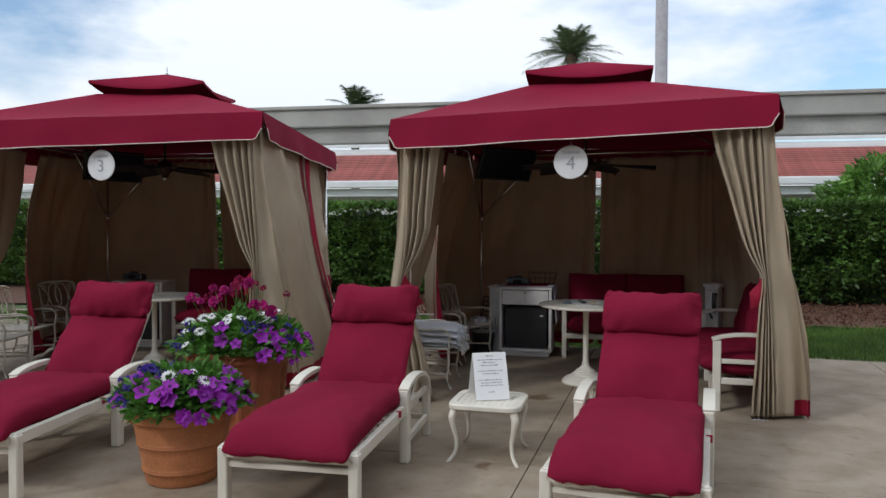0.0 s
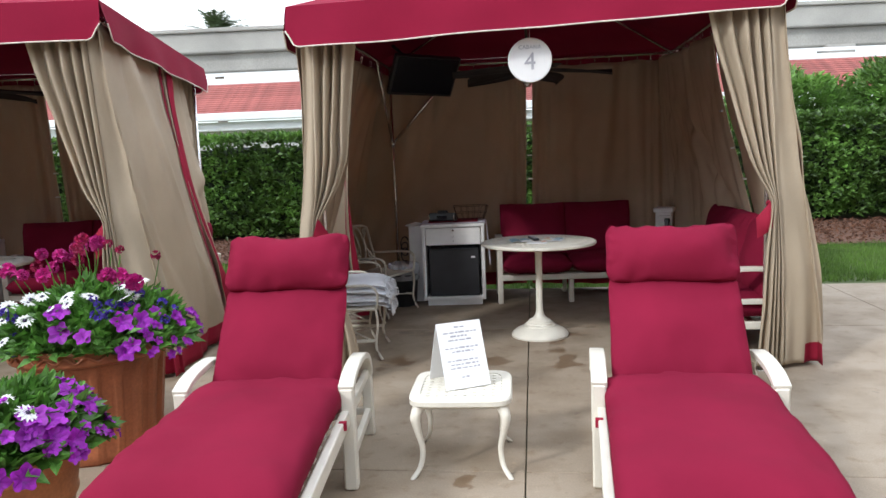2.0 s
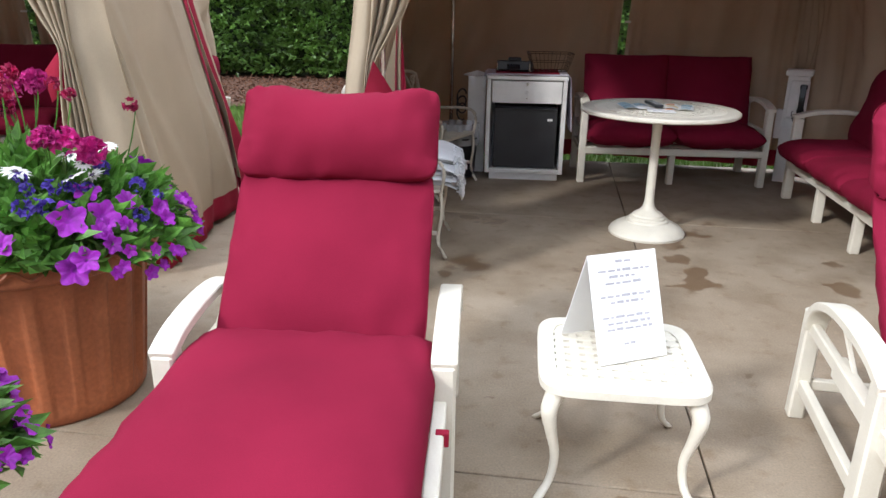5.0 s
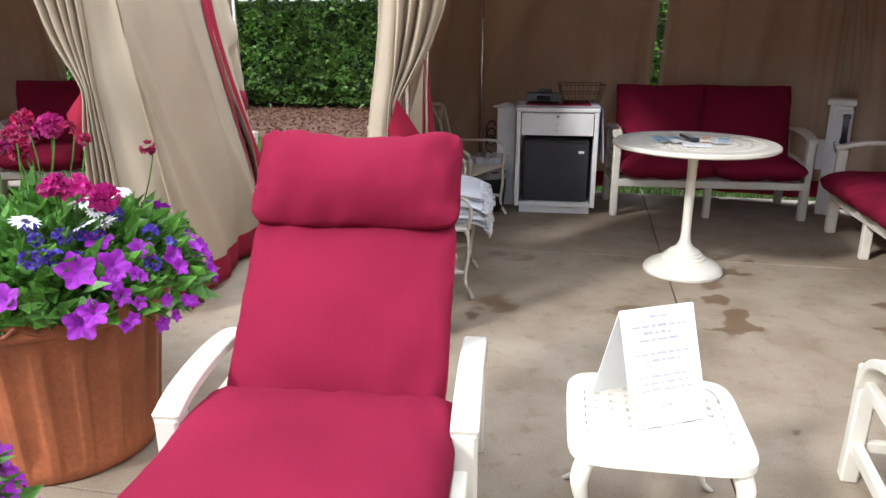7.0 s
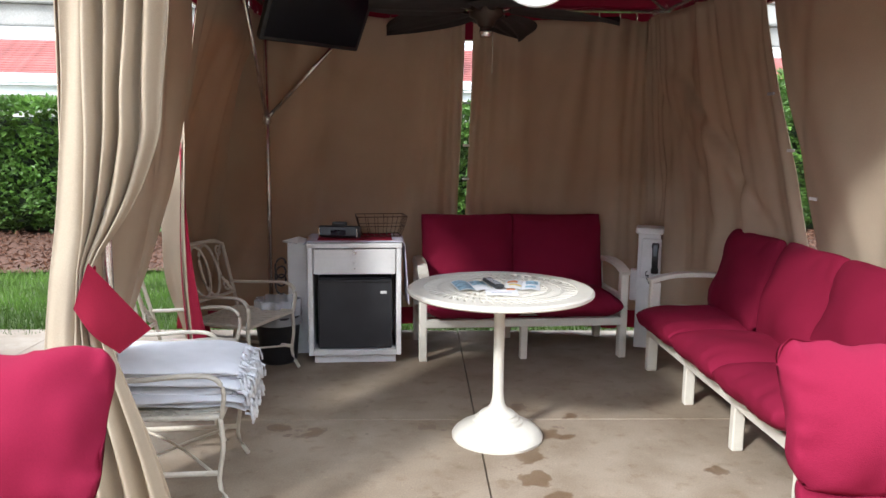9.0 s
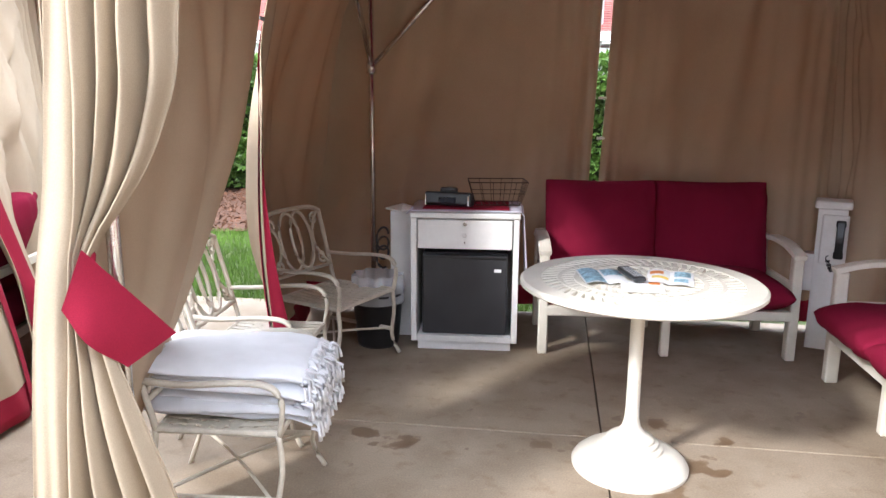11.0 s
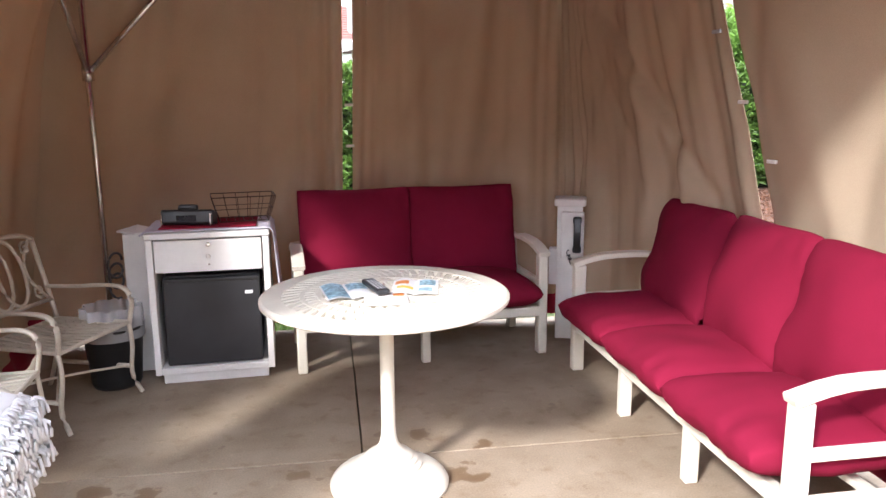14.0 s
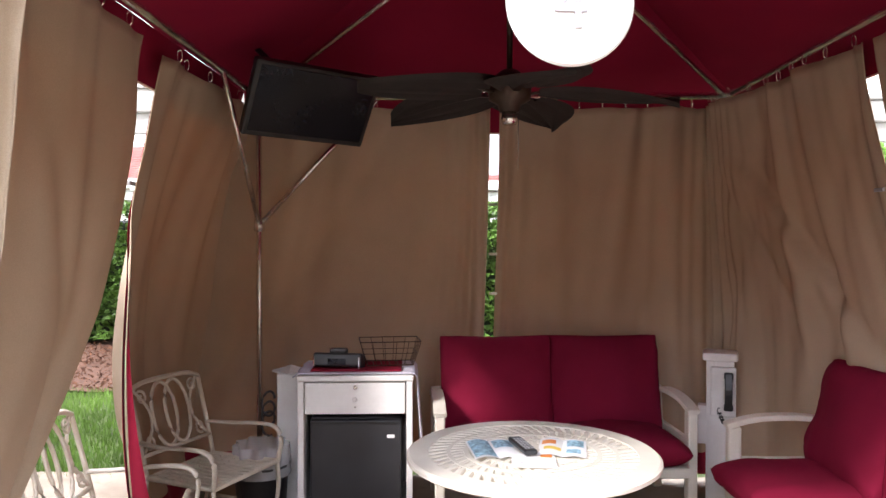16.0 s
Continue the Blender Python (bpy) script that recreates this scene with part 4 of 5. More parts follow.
part("print", moved(flat_card(0.04, 0.03), pose(0.045, 0.045, 0.0042)), M_ORANGE, leaf, "orange print")
part("print", moved(flat_card(0.09, 0.008), pose(0.0, -0.04, 0.0042)), M_INK, leaf)
remote = thing("remote_control", pose(0.815, 8.27, TOP + 0.0145, 2, 0, 12), "black remote control with grey keys", "remote control")
part("shell", box(-0.024, 0.024, -0.085, 0.085, 0, 0.018, 0.006), M_BLACK, remote)
key = finish("button", box(-0.004, 0.004, -0.003, 0.003, 0.018, 0.021, 0.001, 1), M_GREYKEY)
for r in range(7):
    for c in range(3):
        part("button", key, None, remote, m=pose(-0.012 + 0.012 * c, -0.06 + 0.018 * r, 0))

# ---- bar cabinet, fridge and what stands on it ----
CAB = pose(0.145, 9.545, 0, 0, 0, -1.0)
cabinet = thing("bar_cabinet", CAB, "white painted wooden bar cabinet with a drawer and a fridge bay", "cabinet")
part("plinth", box(-0.265, 0.265, 0.03, 0.42, 0.0, 0.055, 0.004), M_WHITE, cabinet)
part("side_panel", box(-0.30, -0.268, 0.0, 0.45, 0.055, 0.765, 0.004), M_WHITE, cabinet)
part("side_panel", box(0.268, 0.30, 0.0, 0.45, 0.055, 0.765, 0.004), M_WHITE, cabinet)
part("bottom_panel", box(-0.267, 0.267, 0.0, 0.45, 0.056, 0.09, 0.004), M_WHITE, cabinet)
part("back_panel", box(-0.267, 0.267, 0.43, 0.449, 0.091, 0.764, 0.002), M_WHITE, cabinet)
part("top_panel", box(-0.305, 0.305, -0.006, 0.455, 0.766, 0.795, 0.006), M_WHITE, cabinet)
drawer = part("drawer", box(-0.262, 0.262, -0.003, 0.40, 0.595, 0.757, 0.004), M_WHITE, cabinet, "white drawer front")
part("lock", moved(lathe([(0, 0), (0.011, 0), (0.011, 0.006), (0.004, 0.007), (0, 0.005)], 16), pose(0, -0.003, 0.735, 90)), M_STEEL, drawer, "round steel lock")
part("knob", moved(lathe([(0, 0), (0.006, 0), (0.006, 0.01), (0.012, 0.016), (0.008, 0.022), (0, 0.023)], 16), pose(0, -0.003, 0.675, 90)), M_WHITE, drawer)
part("knob_screw", moved(lathe([(0, 0), (0.005, 0), (0.004, 0.004), (0, 0.004)], 10), pose(0, -0.003, 0.632, 90)), M_STEEL, drawer)
fridge = thing("mini_fridge", CAB @ pose(0.0, 0.03, 0.09), "small black fridge set in the cabinet bay", "fridge")
part("body", box(-0.24, 0.24, 0.05, 0.39, 0.003, 0.47, 0.006), M_FRIDGE, fridge)
door = part("door", box(-0.24, 0.24, 0.0, 0.048, 0.003, 0.465, 0.01), M_FRIDGE, fridge, "black fridge door")
part("badge", box(0.165, 0.205, -0.003, 0.002, 0.37, 0.388, 0.001), M_PAPER, door, "small pale badge")
part("grip", box(-0.235, 0.235, -0.008, 0.005, 0.445, 0.463, 0.003), M_BLACK, door)


def cloth_on(x0, x1, y0, y1, drop_r, drop_l, z):
    def fn(u, v):
        length = drop_l + (x1 - x0) + drop_r
        s = u * length
        y = lerp(y0, y1, v)
        rip = 0.010 * math.sin(v * 17 + 1) + 0.006 * math.sin(v * 31)
        if s < drop_l:
            return Vector((x0 - 0.004 - abs(rip), y, z - (drop_l - s)))
        if s > drop_l + x1 - x0:
            d = s - drop_l - (x1 - x0)
            return Vector((x1 + 0.006 + 0.05 * d + abs(rip) * (0.3 + d * 2), y + 0.05 * d, z - d))
        return Vector((lerp(x0, x1, (s - drop_l) / (x1 - x0)), y, z + 0.001 * math.sin(y * 40)))
    return sheet(fn, 40, 30)


lilac = solo("cabinet_cloth", cloth_on(-0.312, 0.312, 0.02, 0.44, 0.42, 0.02, 0.803), M_LILAC, CAB, "pale lilac cloth draped over the cabinet top and side", "cloth", smooth=True)
runner = solo("red_napkin", sheet(lambda u, v: Vector((lerp(-0.24, 0.24, u), lerp(0.05, 0.40, v), 0.811 + 0.002 * math.sin(u * 20) * math.sin(v * 9))), 20, 12), M_TRIM, CAB, "burgundy cloth spread on the cabinet top", "cloth", smooth=True)
for c in (lilac, runner):
    k = c.modifiers.new("cloth", "SOLIDIFY")
    k.thickness, k.offset = 0.004, 0.0
radio = thing("speaker_dock", CAB @ pose(-0.10, 0.15, 0.815, 0, 0, -10), "dark grey speaker dock on the cabinet", "radio")
part("shell", moved(box(-0.135, 0.135, -0.05, 0.05, 0, 0.075, 0.012), pose(0, 0, 0, -12)), M_BLACK, radio)
part("top_arch", box(-0.05, 0.05, -0.02, 0.02, 0.07, 0.105, 0.012), M_BLACK, radio)
part("display", box(-0.05, 0.05, -0.047, -0.042, 0.022, 0.055, 0.001), M_SCREEN, radio)
part("trim_strip", box(-0.128, -0.120, -0.056, -0.048, 0.004, 0.065, 0.001), M_CHROME, radio, "bright trim strip")
part("trim_strip", box(0.120, 0.128, -0.056, -0.048, 0.004, 0.065, 0.001), M_CHROME, radio, "bright trim strip")
basket = thing("wire_basket", CAB @ pose(0.17, 0.26, 0.815, 0, 0, 6), "empty brown wire basket on the cabinet", "basket")


def loop_pts(w, d, z, n=8):
    c = [(-w, -d), (w, -d), (w, d), (-w, d)]
    pts = []
    for k in range(4):
        for i in range(n):
            t = i / n
            a, b = c[k], c[(k + 1) % 4]
            pts.append((lerp(a[0], b[0], t), lerp(a[1], b[1], t), z))
    return pts


part("rim", sweep(loop_pts(0.165, 0.11, 0.135), 0.003, sides=6, closed=True), M_WIRE, basket)
part("base_ring", sweep(loop_pts(0.125, 0.08, 0.004), 0.003, sides=6, closed=True), M_WIRE, basket)
part("middle_ring", sweep(loop_pts(0.145, 0.095, 0.07), 0.002, sides=5, closed=True), M_WIRE, basket)
top_l, low_l = loop_pts(0.165, 0.11, 0.135, 5), loop_pts(0.125, 0.08, 0.004, 5)
for a, b in zip(top_l, low_l):
    part("wire", sweep(spline([a, (lerp(a[0], b[0], 0.5) * 1.02, lerp(a[1], b[1], 0.5) * 1.02, 0.07), b], 5), 0.0018, sides=5), M_WIRE, basket)
for i in range(-2, 3):
    part("wire", tube((0.045 * i, -0.08, 0.004), (0.045 * i, 0.08, 0.004), 0.0018), M_WIRE, basket)

# ---- power post, bin, phone post ----
post1 = thing("power_post", pose(-0.235, 9.88, 0), "white boxed power post beside the bar cabinet", "post")
part("shaft", box(-0.07, 0.07, -0.07, 0.07, 0, 0.76, 0.005), M_WHITE, post1)
part("cap", lathe([(0, 0.80), (0.09, 0.775), (0.108, 0.77), (0.108, 0.76), (0, 0.76)], 4), M_WHITE, post1)
coil = []
for i in range(60):
    t = i / 59
    coil.append((-0.12 + 0.035 * math.cos(18 * t), -0.05 + 0.04 * math.sin(18 * t) * 0.4, 0.62 - 0.16 * t + 0.05 * math.sin(18 * t)))
cable = solo("cable_coil", sweep(coil, 0.007, sides=6), M_BLACK, pose(-0.235, 9.88, 0), "black power cable coiled beside the post", "cable", smooth=True)
bin_ = thing("waste_bin", pose(-0.36, 9.66, 0), "black waste bin with a clear liner bag", "bin")
part("tub", lathe([(0, 0), (0.115, 0.0), (0.122, 0.02), (0.145, 0.30), (0.152, 0.305), (0.152, 0.315), (0.14, 0.315), (0.118, 0.03), (0, 0.03)], 28), M_BLACK, bin_, smooth=True)
bag = sheet(lambda u, v: Vector(((0.156 + 0.018 * math.sin(u * 60) * (1 - v) + 0.012 * noise.noise((u * 9, v * 4, 1))) * math.cos(2 * math.pi * u) * (1 - 0.12 * (1 - v)), (0.156 + 0.018 * math.sin(u * 60) * (1 - v)) * math.sin(2 * math.pi * u) * (1 - 0.12 * (1 - v)), 0.42 - 0.16 * v)), 90, 8)
part("liner", bag, M_FILM, bin_, "clear crumpled plastic liner", True)

post2 = thing("phone_post", pose(2.22, 9.82, 0, 0, 0, -24), "white boxed post carrying a wall telephone", "post")
part("shaft", box(-0.075, 0.075, -0.06, 0.08, 0, 0.82, 0.005), M_WHITE, post2)
part("cap", box(-0.095, 0.095, -0.08, 0.10, 0.82, 0.865, 0.012), M_WHITE, post2)
phone = thing("telephone", pose(2.22, 9.82, 0, 0, 0, -24) @ pose(0.02, -0.062, 0.66), "white wall telephone with a black receiver", "telephone")
part("faceplate", box(-0.07, 0.065, -0.03, 0.0, -0.15, 0.13, 0.008), M_WHITE, phone)
part("receiver", join(bar(spline([(0.025, -0.055, -0.09), (0.025, -0.075, 0.0), (0.025, -0.055, 0.09)], 8), (1, 0, 0), 0.020, 0.015), box(0.0, 0.05, -0.07, -0.031, 0.065, 0.105, 0.01), box(0.0, 0.05, -0.07, -0.031, -0.11, -0.07, 0.01)), M_BLACK, phone, "black receiver")
cord = [(-0.03 + 0.008 * math.cos(60 * t) + 0.03 * math.sin(3 * t), -0.045, -0.10 - 0.28 * t + 0.25 * t * t + 0.008 * math.sin(60 * t)) for t in [i / 140 for i in range(141)]]
part("cord", sweep(cord, 0.003, sides=5), M_BLACK, phone, "curly black cord", True)
part("socket_box", box(-0.14, -0.09, 0.0, 0.08, -0.32, -0.10, 0.005), M_WHITE, phone)

# ---- scroll-back chairs ----


def scroll_chair(m, label):
    """A cast chair with two crossed ovals in its back; it faces +y... the seat front is at -y."""
    c = thing("scroll_chair", m, label, "chair", "chairs along the curtain")
    hw, sz = 0.245, 0.37
    for s in (-1, 1):
        x = s * hw
        part("front_leg", sweep(spline([(x, -0.235, sz), (x, -0.245, 0.25), (x * 1.02, -0.225, 0.10), (x * 1.06, -0.275, 0.0)], 12), 0.013, 0.011, 8), M_CAST, c, smooth=True)
        part("rear_leg", sweep(spline([(x * 0.95, 0.22, sz), (x * 0.97, 0.25, 0.2), (x, 0.33, 0.0)], 8), 0.013, 0.011, 8), M_CAST, c, smooth=True)
        part("armrest", sweep(spline([(x * 0.95, 0.26, 0.535), (x * 1.06, 0.10, 0.535), (x * 1.08, -0.10, 0.548), (x * 1.06, -0.215, 0.535), (x * 1.04, -0.255, 0.475), (x, -0.24, sz)], 22), 0.016, 0.010, 8), M_CAST, c, "curved arm", True)
        part("back_post", sweep(spline([(x * 0.95, 0.22, sz), (x * 0.95, 0.27, 0.55), (x * 0.96, 0.34, 0.775)], 10), 0.014, 0.011, 8), M_CAST, c, smooth=True)
        part("stretcher", sweep([(x, -0.23, 0.14), (x * 0.98, 0.27, 0.14)], 0.008, 0.012, 8), M_CAST, c, smooth=True)
    part("cross_stretcher", sweep(spline([(-hw, -0.2, 0.14), (0, 0.02, 0.16), (hw, 0.25, 0.14)], 8), 0.007, sides=6), M_CAST, c, smooth=True)
    part("cross_stretcher", sweep(spline([(hw, -0.2, 0.14), (0, 0.02, 0.155), (-hw, 0.25, 0.14)], 8), 0.007, sides=6), M_CAST, c, smooth=True)
    part("top_rail", sweep(spline([(-hw * 0.96, 0.34, 0.775), (-hw * 0.55, 0.348, 0.805), (hw * 0.55, 0.348, 0.805), (hw * 0.96, 0.34, 0.775)], 12), 0.016, 0.012, 8), M_CAST, c, smooth=True)
    part("low_rail", sweep([(-hw * 0.95, 0.245, 0.47), (hw * 0.95, 0.245, 0.47)], 0.012, 0.010, 8), M_CAST, c, smooth=True)

    def back_pt(x, z):
        return (x, 0.245 + (z - 0.47) * 0.31, z)

    for s in (-1, 1):
        ov = [back_pt(s * 0.045 + 0.080 * math.cos(t), 0.635 + 0.155 * math.sin(t)) for t in [2 * math.pi * k / 28 for k in range(28)]]
        part("oval", sweep(ov, 0.010, sides=6, closed=True), M_CAST, c, "cast oval ornament", True)
        sc = [back_pt(s * (0.215 - 0.08 * math.sin(math.pi * t)), 0.485 + 0.29 * t) for t in [k / 19 for k in range(20)]]
        part("scroll", sweep(sc, 0.009, sides=6), M_CAST, c, "cast scroll ornament", True)
        for zc, sg in ((0.735, 1), (0.525, -1)):
            sp = []
            for k in range(16):
                t = k / 15
                rr = 0.034 * (1 - 0.75 * t)
                a = 1.2 + 7 * t
                sp.append(back_pt(s * (0.175 + rr * math.cos(a)), zc + sg * rr * math.sin(a)))
            part("scroll", sweep(sp, 0.008, sides=6), M_CAST, c, smooth=True)
    part("seat_frame", sweep([(-hw, -0.24, sz), (hw, -0.24, sz), (hw * 0.95, 0.22, sz), (-hw * 0.95, 0.22, sz)], 0.014, 0.011, 8, closed=True), M_CAST, c)
    for i in range(9):
        y = -0.215 + 0.43 * i / 8
        part("seat_strip", bar(spline([(-hw, y, sz), (0, y, sz - 0.012), (hw, y, sz)], 5), (0, 1, 0), 0.017, 0.003), M_CAST, c)
    for i in range(11):
        x = -hw + 0.03 + (2 * hw - 0.06) * i / 10
        part("seat_strip", bar(spline([(x, -0.23, sz + 0.004), (x, 0, sz - 0.006), (x, 0.215, sz + 0.004)], 5), (1, 0, 0), 0.014, 0.003), M_CAST, c)
    for o in c.children:
        for v in o.data.vertices:
            v.co.y *= 0.88
    return c


CHAIR_TEXT = "champagne cast-metal armchair with crossed ovals"
chair1 = scroll_chair(pose(-0.58, 7.92, 0, 0, 0, 91), CHAIR_TEXT + ", holding towels")
chair2 = copy_thing(chair1, pose(-0.705, 8.595, 0, 0, 0, 88))
chair2["label"] = CHAIR_TEXT
chair3 = copy_thing(chair1, pose(-0.545, 9.37, 0, 0, 0, 64))
chair3["label"] = CHAIR_TEXT + ", turned inwards"

# ---- towels on the first chair ----


def towel(i, m):
    rnd = random.Random(40 + i)
    w, d, th = 0.43 + rnd.uniform(-0.025, 0.02), 0.55 + rnd.uniform(-0.03, 0.05), 0.034
    t = thing("folded_towel", m, "folded white fringed pool towel in a pile", "towel", "pile of towels")

    def warp(p):
        over = max(0.0, -p.y - 0.15)
        droop = -(1.9 - 0.10 * i) * over ** 2 - 0.25 * max(0.0, abs(p.x) - 0.15)
        roll = 0.010 * noise.noise((p.x * 5, p.y * 4, i * 3.3)) + 0.004 * noise.noise((p.x * 22, p.y * 9, i * 1.7))
        return Vector((p.x + 0.012 * noise.noise((p.y * 7, i * 2.1, 0.4)), p.y, p.z + droop + roll + 0.030 * max(0.0, p.y)))
    part("body", pad(d, w, th, i * 2.7, 30, 24, warp, puff=0.12, crease=0.006), M_TOWEL, t, smooth=True)
    fr = bmesh.new()
    for k in range(34):
        x = -w / 2 + w * (k + 0.5) / 34
        a = warp(Vector((x, -d / 2 + 0.012, rnd.uniform(-0.008, 0.008))))
        ln = rnd.uniform(0.025, 0.07)
        sway, out = rnd.uniform(-0.018, 0.018), rnd.uniform(0.012, 0.034)
        join(fr, sweep(spline([a, a + Vector((sway * 0.4, -out, -0.010)), a + Vector((sway, -out - rnd.uniform(0.0, 0.012), -0.012 - ln))], 5), rnd.uniform(0.006, 0.0095), 0.005, 6))
    part("fringe", fr, M_TOWEL, t, "white knotted fringe", True)
    return t


for i in range(6):
    towel(i, pose(-0.575 + 0.016 * math.sin(i * 2.2), 7.955 + 0.020 * math.cos(i * 3.1), 0.403 + 0.031 * i, 0, 0, 91 + 4 * math.sin(i * 1.7)))

# ---- loungers ----


def lounger(m, label):
    """A cream metal chaise: +y towards its head; front of the arms at y = 0."""
    c = thing("sun_lounger", m, label, "sun lounger", "sun loungers before the cabanas")
    for s in (-1, 1):
        x = s * 0.352
        part("front_leg", bar([(x, -1.00, 0), (x, -1.00, 0.355)], (1, 0, 0), 0.028, 0.028), M_FRAME, c)
        part("side_rail", bar([(x, -1.02, 0.33), (x, 0.35, 0.33)], (1, 0, 0), 0.018, 0.034), M_FRAME, c)
        xa = s * 0.362
        part("arm_post", bar(spline([(xa, -0.01, 0.0), (xa, -0.01, 0.30), (xa, -0.015, 0.462)], 6), (1, 0, 0), 0.030, 0.036), M_FRAME, c)
        part("armrest", bar(spline([(xa, -0.045, 0.459), (xa, 0.06, 0.489), (xa, 0.24, 0.500), (xa, 0.42, 0.482), (xa, 0.55, 0.425), (xa, 0.60, 0.34)], 18), (1, 0, 0), 0.034, 0.015), M_FRAME, c, "curved cream armrest")
        part("rear_leg", bar([(xa, 0.61, 0.40), (xa, 0.615, 0.2), (xa, 0.63, 0.0)], (1, 0, 0), 0.026, 0.026), M_FRAME, c)
        part("side_stretcher", bar([(xa, 0.02, 0.13), (xa, 0.60, 0.13)], (1, 0, 0), 0.014, 0.022), M_FRAME, c)
        part("side_stretcher", bar([(xa, 0.02, 0.345), (xa, 0.60, 0.345)], (1, 0, 0), 0.014, 0.020), M_FRAME, c)
        part("adjuster", sweep([(s * 0.345, 0.10, 0.28), (s * 0.340, 0.40, 0.44)], 0.008, sides=6), M_FRAME, c)
        part("back_bar", bar(spline([(s * 0.225, 0.24, 0.34), (s * 0.212, 0.53, 0.62), (s * 0.200, 0.76, 0.88)], 6), (1, 0, 0), 0.016, 0.02), M_FRAME, c)
        part("strap", box(s * 0.366 - 0.016, s * 0.366 + 0.016, -0.20, -0.178, 0.33, 0.368, 0.003), M_TRIM, c, "burgundy tie strap")
    part("front_rail", bar([(-0.352, -1.01, 0.32), (0.352, -1.01, 0.32)], (0, 1, 0), 0.018, 0.02), M_FRAME, c)
    part("low_rail", bar([(-0.352, -1.00, 0.262), (0.352, -1.00, 0.262)], (0, 1, 0), 0.012, 0.014), M_FRAME, c)
    part("cross_rail", bar([(-0.37, 0.62, 0.13), (0.37, 0.62, 0.13)], (0, 1, 0), 0.014, 0.018), M_FRAME, c)
    part("cross_rail", bar([(-0.372, 0.0, 0.33), (0.372, 0.0, 0.33)], (0, 1, 0), 0.014, 0.018), M_FRAME, c)
    part("head_rail", bar([(-0.215, 0.745, 0.885), (0.215, 0.745, 0.885)], (0, 1, 0), 0.014, 0.018), M_FRAME, c)
    slat = finish("slat", box(-0.310, 0.310, -0.02, 0.02, 0.338, 0.35, 0.003, 1), M_FRAME)
    for k in range(11):
        part("slat", slat, None, c, m=pose(0, -0.94 + 0.113 * k, -0.015))
    bslat = finish("slat", box(-0.225, 0.225, -0.02, 0.02, -0.006, 0.006, 0.003, 1), M_FRAME)
    for k in range(7):
        t = (k + 0.5) / 7
        part("slat", bslat, None, c, m=pose(0, lerp(0.24, 0.70, t), lerp(0.37, 0.85, t), 47))

    def seat_warp(p):
        front = max(0.0, (-p.y - 0.42) / 0.18)
        return Vector((p.x, p.y, p.z - 0.05 * front ** 2))
    part("seat_cushion", moved(pad(1.28, 0.685, 0.17, 1.3 + m.translation.x, 50, 28, seat_warp, puff=0.22, crease=0.014, square=9.0, corner=0.03), pose(0, -0.45, 0.41)), M_CUSHION, c, "burgundy seat cushion", True)
    part("back_cushion", moved(pad(0.575, 0.605, 0.15, 4.3 + m.translation.x, 34, 30, None, puff=0.38, crease=0.018, square=4.0), pose(0, 0.345, 0.605, 48)), M_CUSHION, c, "burgundy back cushion", True)
    part("headrest", moved(pad(0.295, 0.622, 0.225, 7.3 + m.translation.x, 40, 40, lambda p: Vector((p.x, p.y + 0.022 * (p.x / 0.31) ** 2 * (1 if p.y > 0 else 0.2), p.z)), puff=0.38, crease=0.030, square=2.5, corner=0.085), pose(0, 0.562, 0.925, 57)), M_CUSHION, c, "stuffed burgundy headrest", True)
    return c


LOUNGER_TEXT = "cream metal sun lounger with thick burgundy cushions"
lounger1 = lounger(pose(-0.575, 5.60, 0, 0, 0, 1.0), LOUNGER_TEXT + ", beside flower pots")
lounger2 = lounger(pose(1.23, 5.53, 0, 0, 0, -8.0), LOUNGER_TEXT + ", by the tied curtain")
lounger0 = lounger(pose(-2.56, 5.48, 0, 0, 0, 6.0), LOUNGER_TEXT + ", back raised")

# ---- unseen plain walls behind and beside, added to block low light into the cabanas ----
for wall_name, x0, x1, y0, y1, top in (("wall_south", -9.6, 10, -12.3, -12.0, 8.0), ("wall_east", 10.0, 10.3, -12.0, 11.0, 9.0), ("wall_west", -9.6, -9.3, -12.0, 10.2, 4.5)):
    solo(wall_name, box(x0, x1, y0, y1, -0.05, top, 0.0), M_BLOCKER, pose(0, 0, 0), "unseen tan wall added to block low sky light", "wall", kind="structure")

# ---- side table with its tent card ----
st = thing("side_table", pose(0.280, 5.88, 0, 0, 0, -2.5) @ Matrix.Diagonal((1, 1, 1.045, 1)), "small white cast side table with cabriole legs", "side table")


def side_top():
    bm = bmesh.new()
    W = 0.235
    rim = []
    for k in range(48):
        t = 2 * math.pi * k / 48
        cx, sx = math.cos(t), math.sin(t)
        rim.append((W * math.copysign(abs(cx) ** 0.32, cx), W * math.copysign(abs(sx) ** 0.32, sx)))
    layers = [(0.96, 0.318), (1.0, 0.324), (1.0, 0.345), (0.975, 0.352), (0.80, 0.352), (0.80, 0.344)]
    rings = [[bm.verts.new((x * s, y * s, z)) for x, y in rim] for s, z in layers]
    for a, b in zip(rings, rings[1:]):
        for k in range(48):
            bm.faces.new((a[k], a[(k + 1) % 48], b[(k + 1) % 48], b[k]))
    for k in range(48):
        bm.faces.new((rings[-1][k], rings[-1][(k + 1) % 48], rings[0][(k + 1) % 48], rings[0][k]))
    bmesh.ops.recalc_face_normals(bm, faces=bm.faces)
    return bm


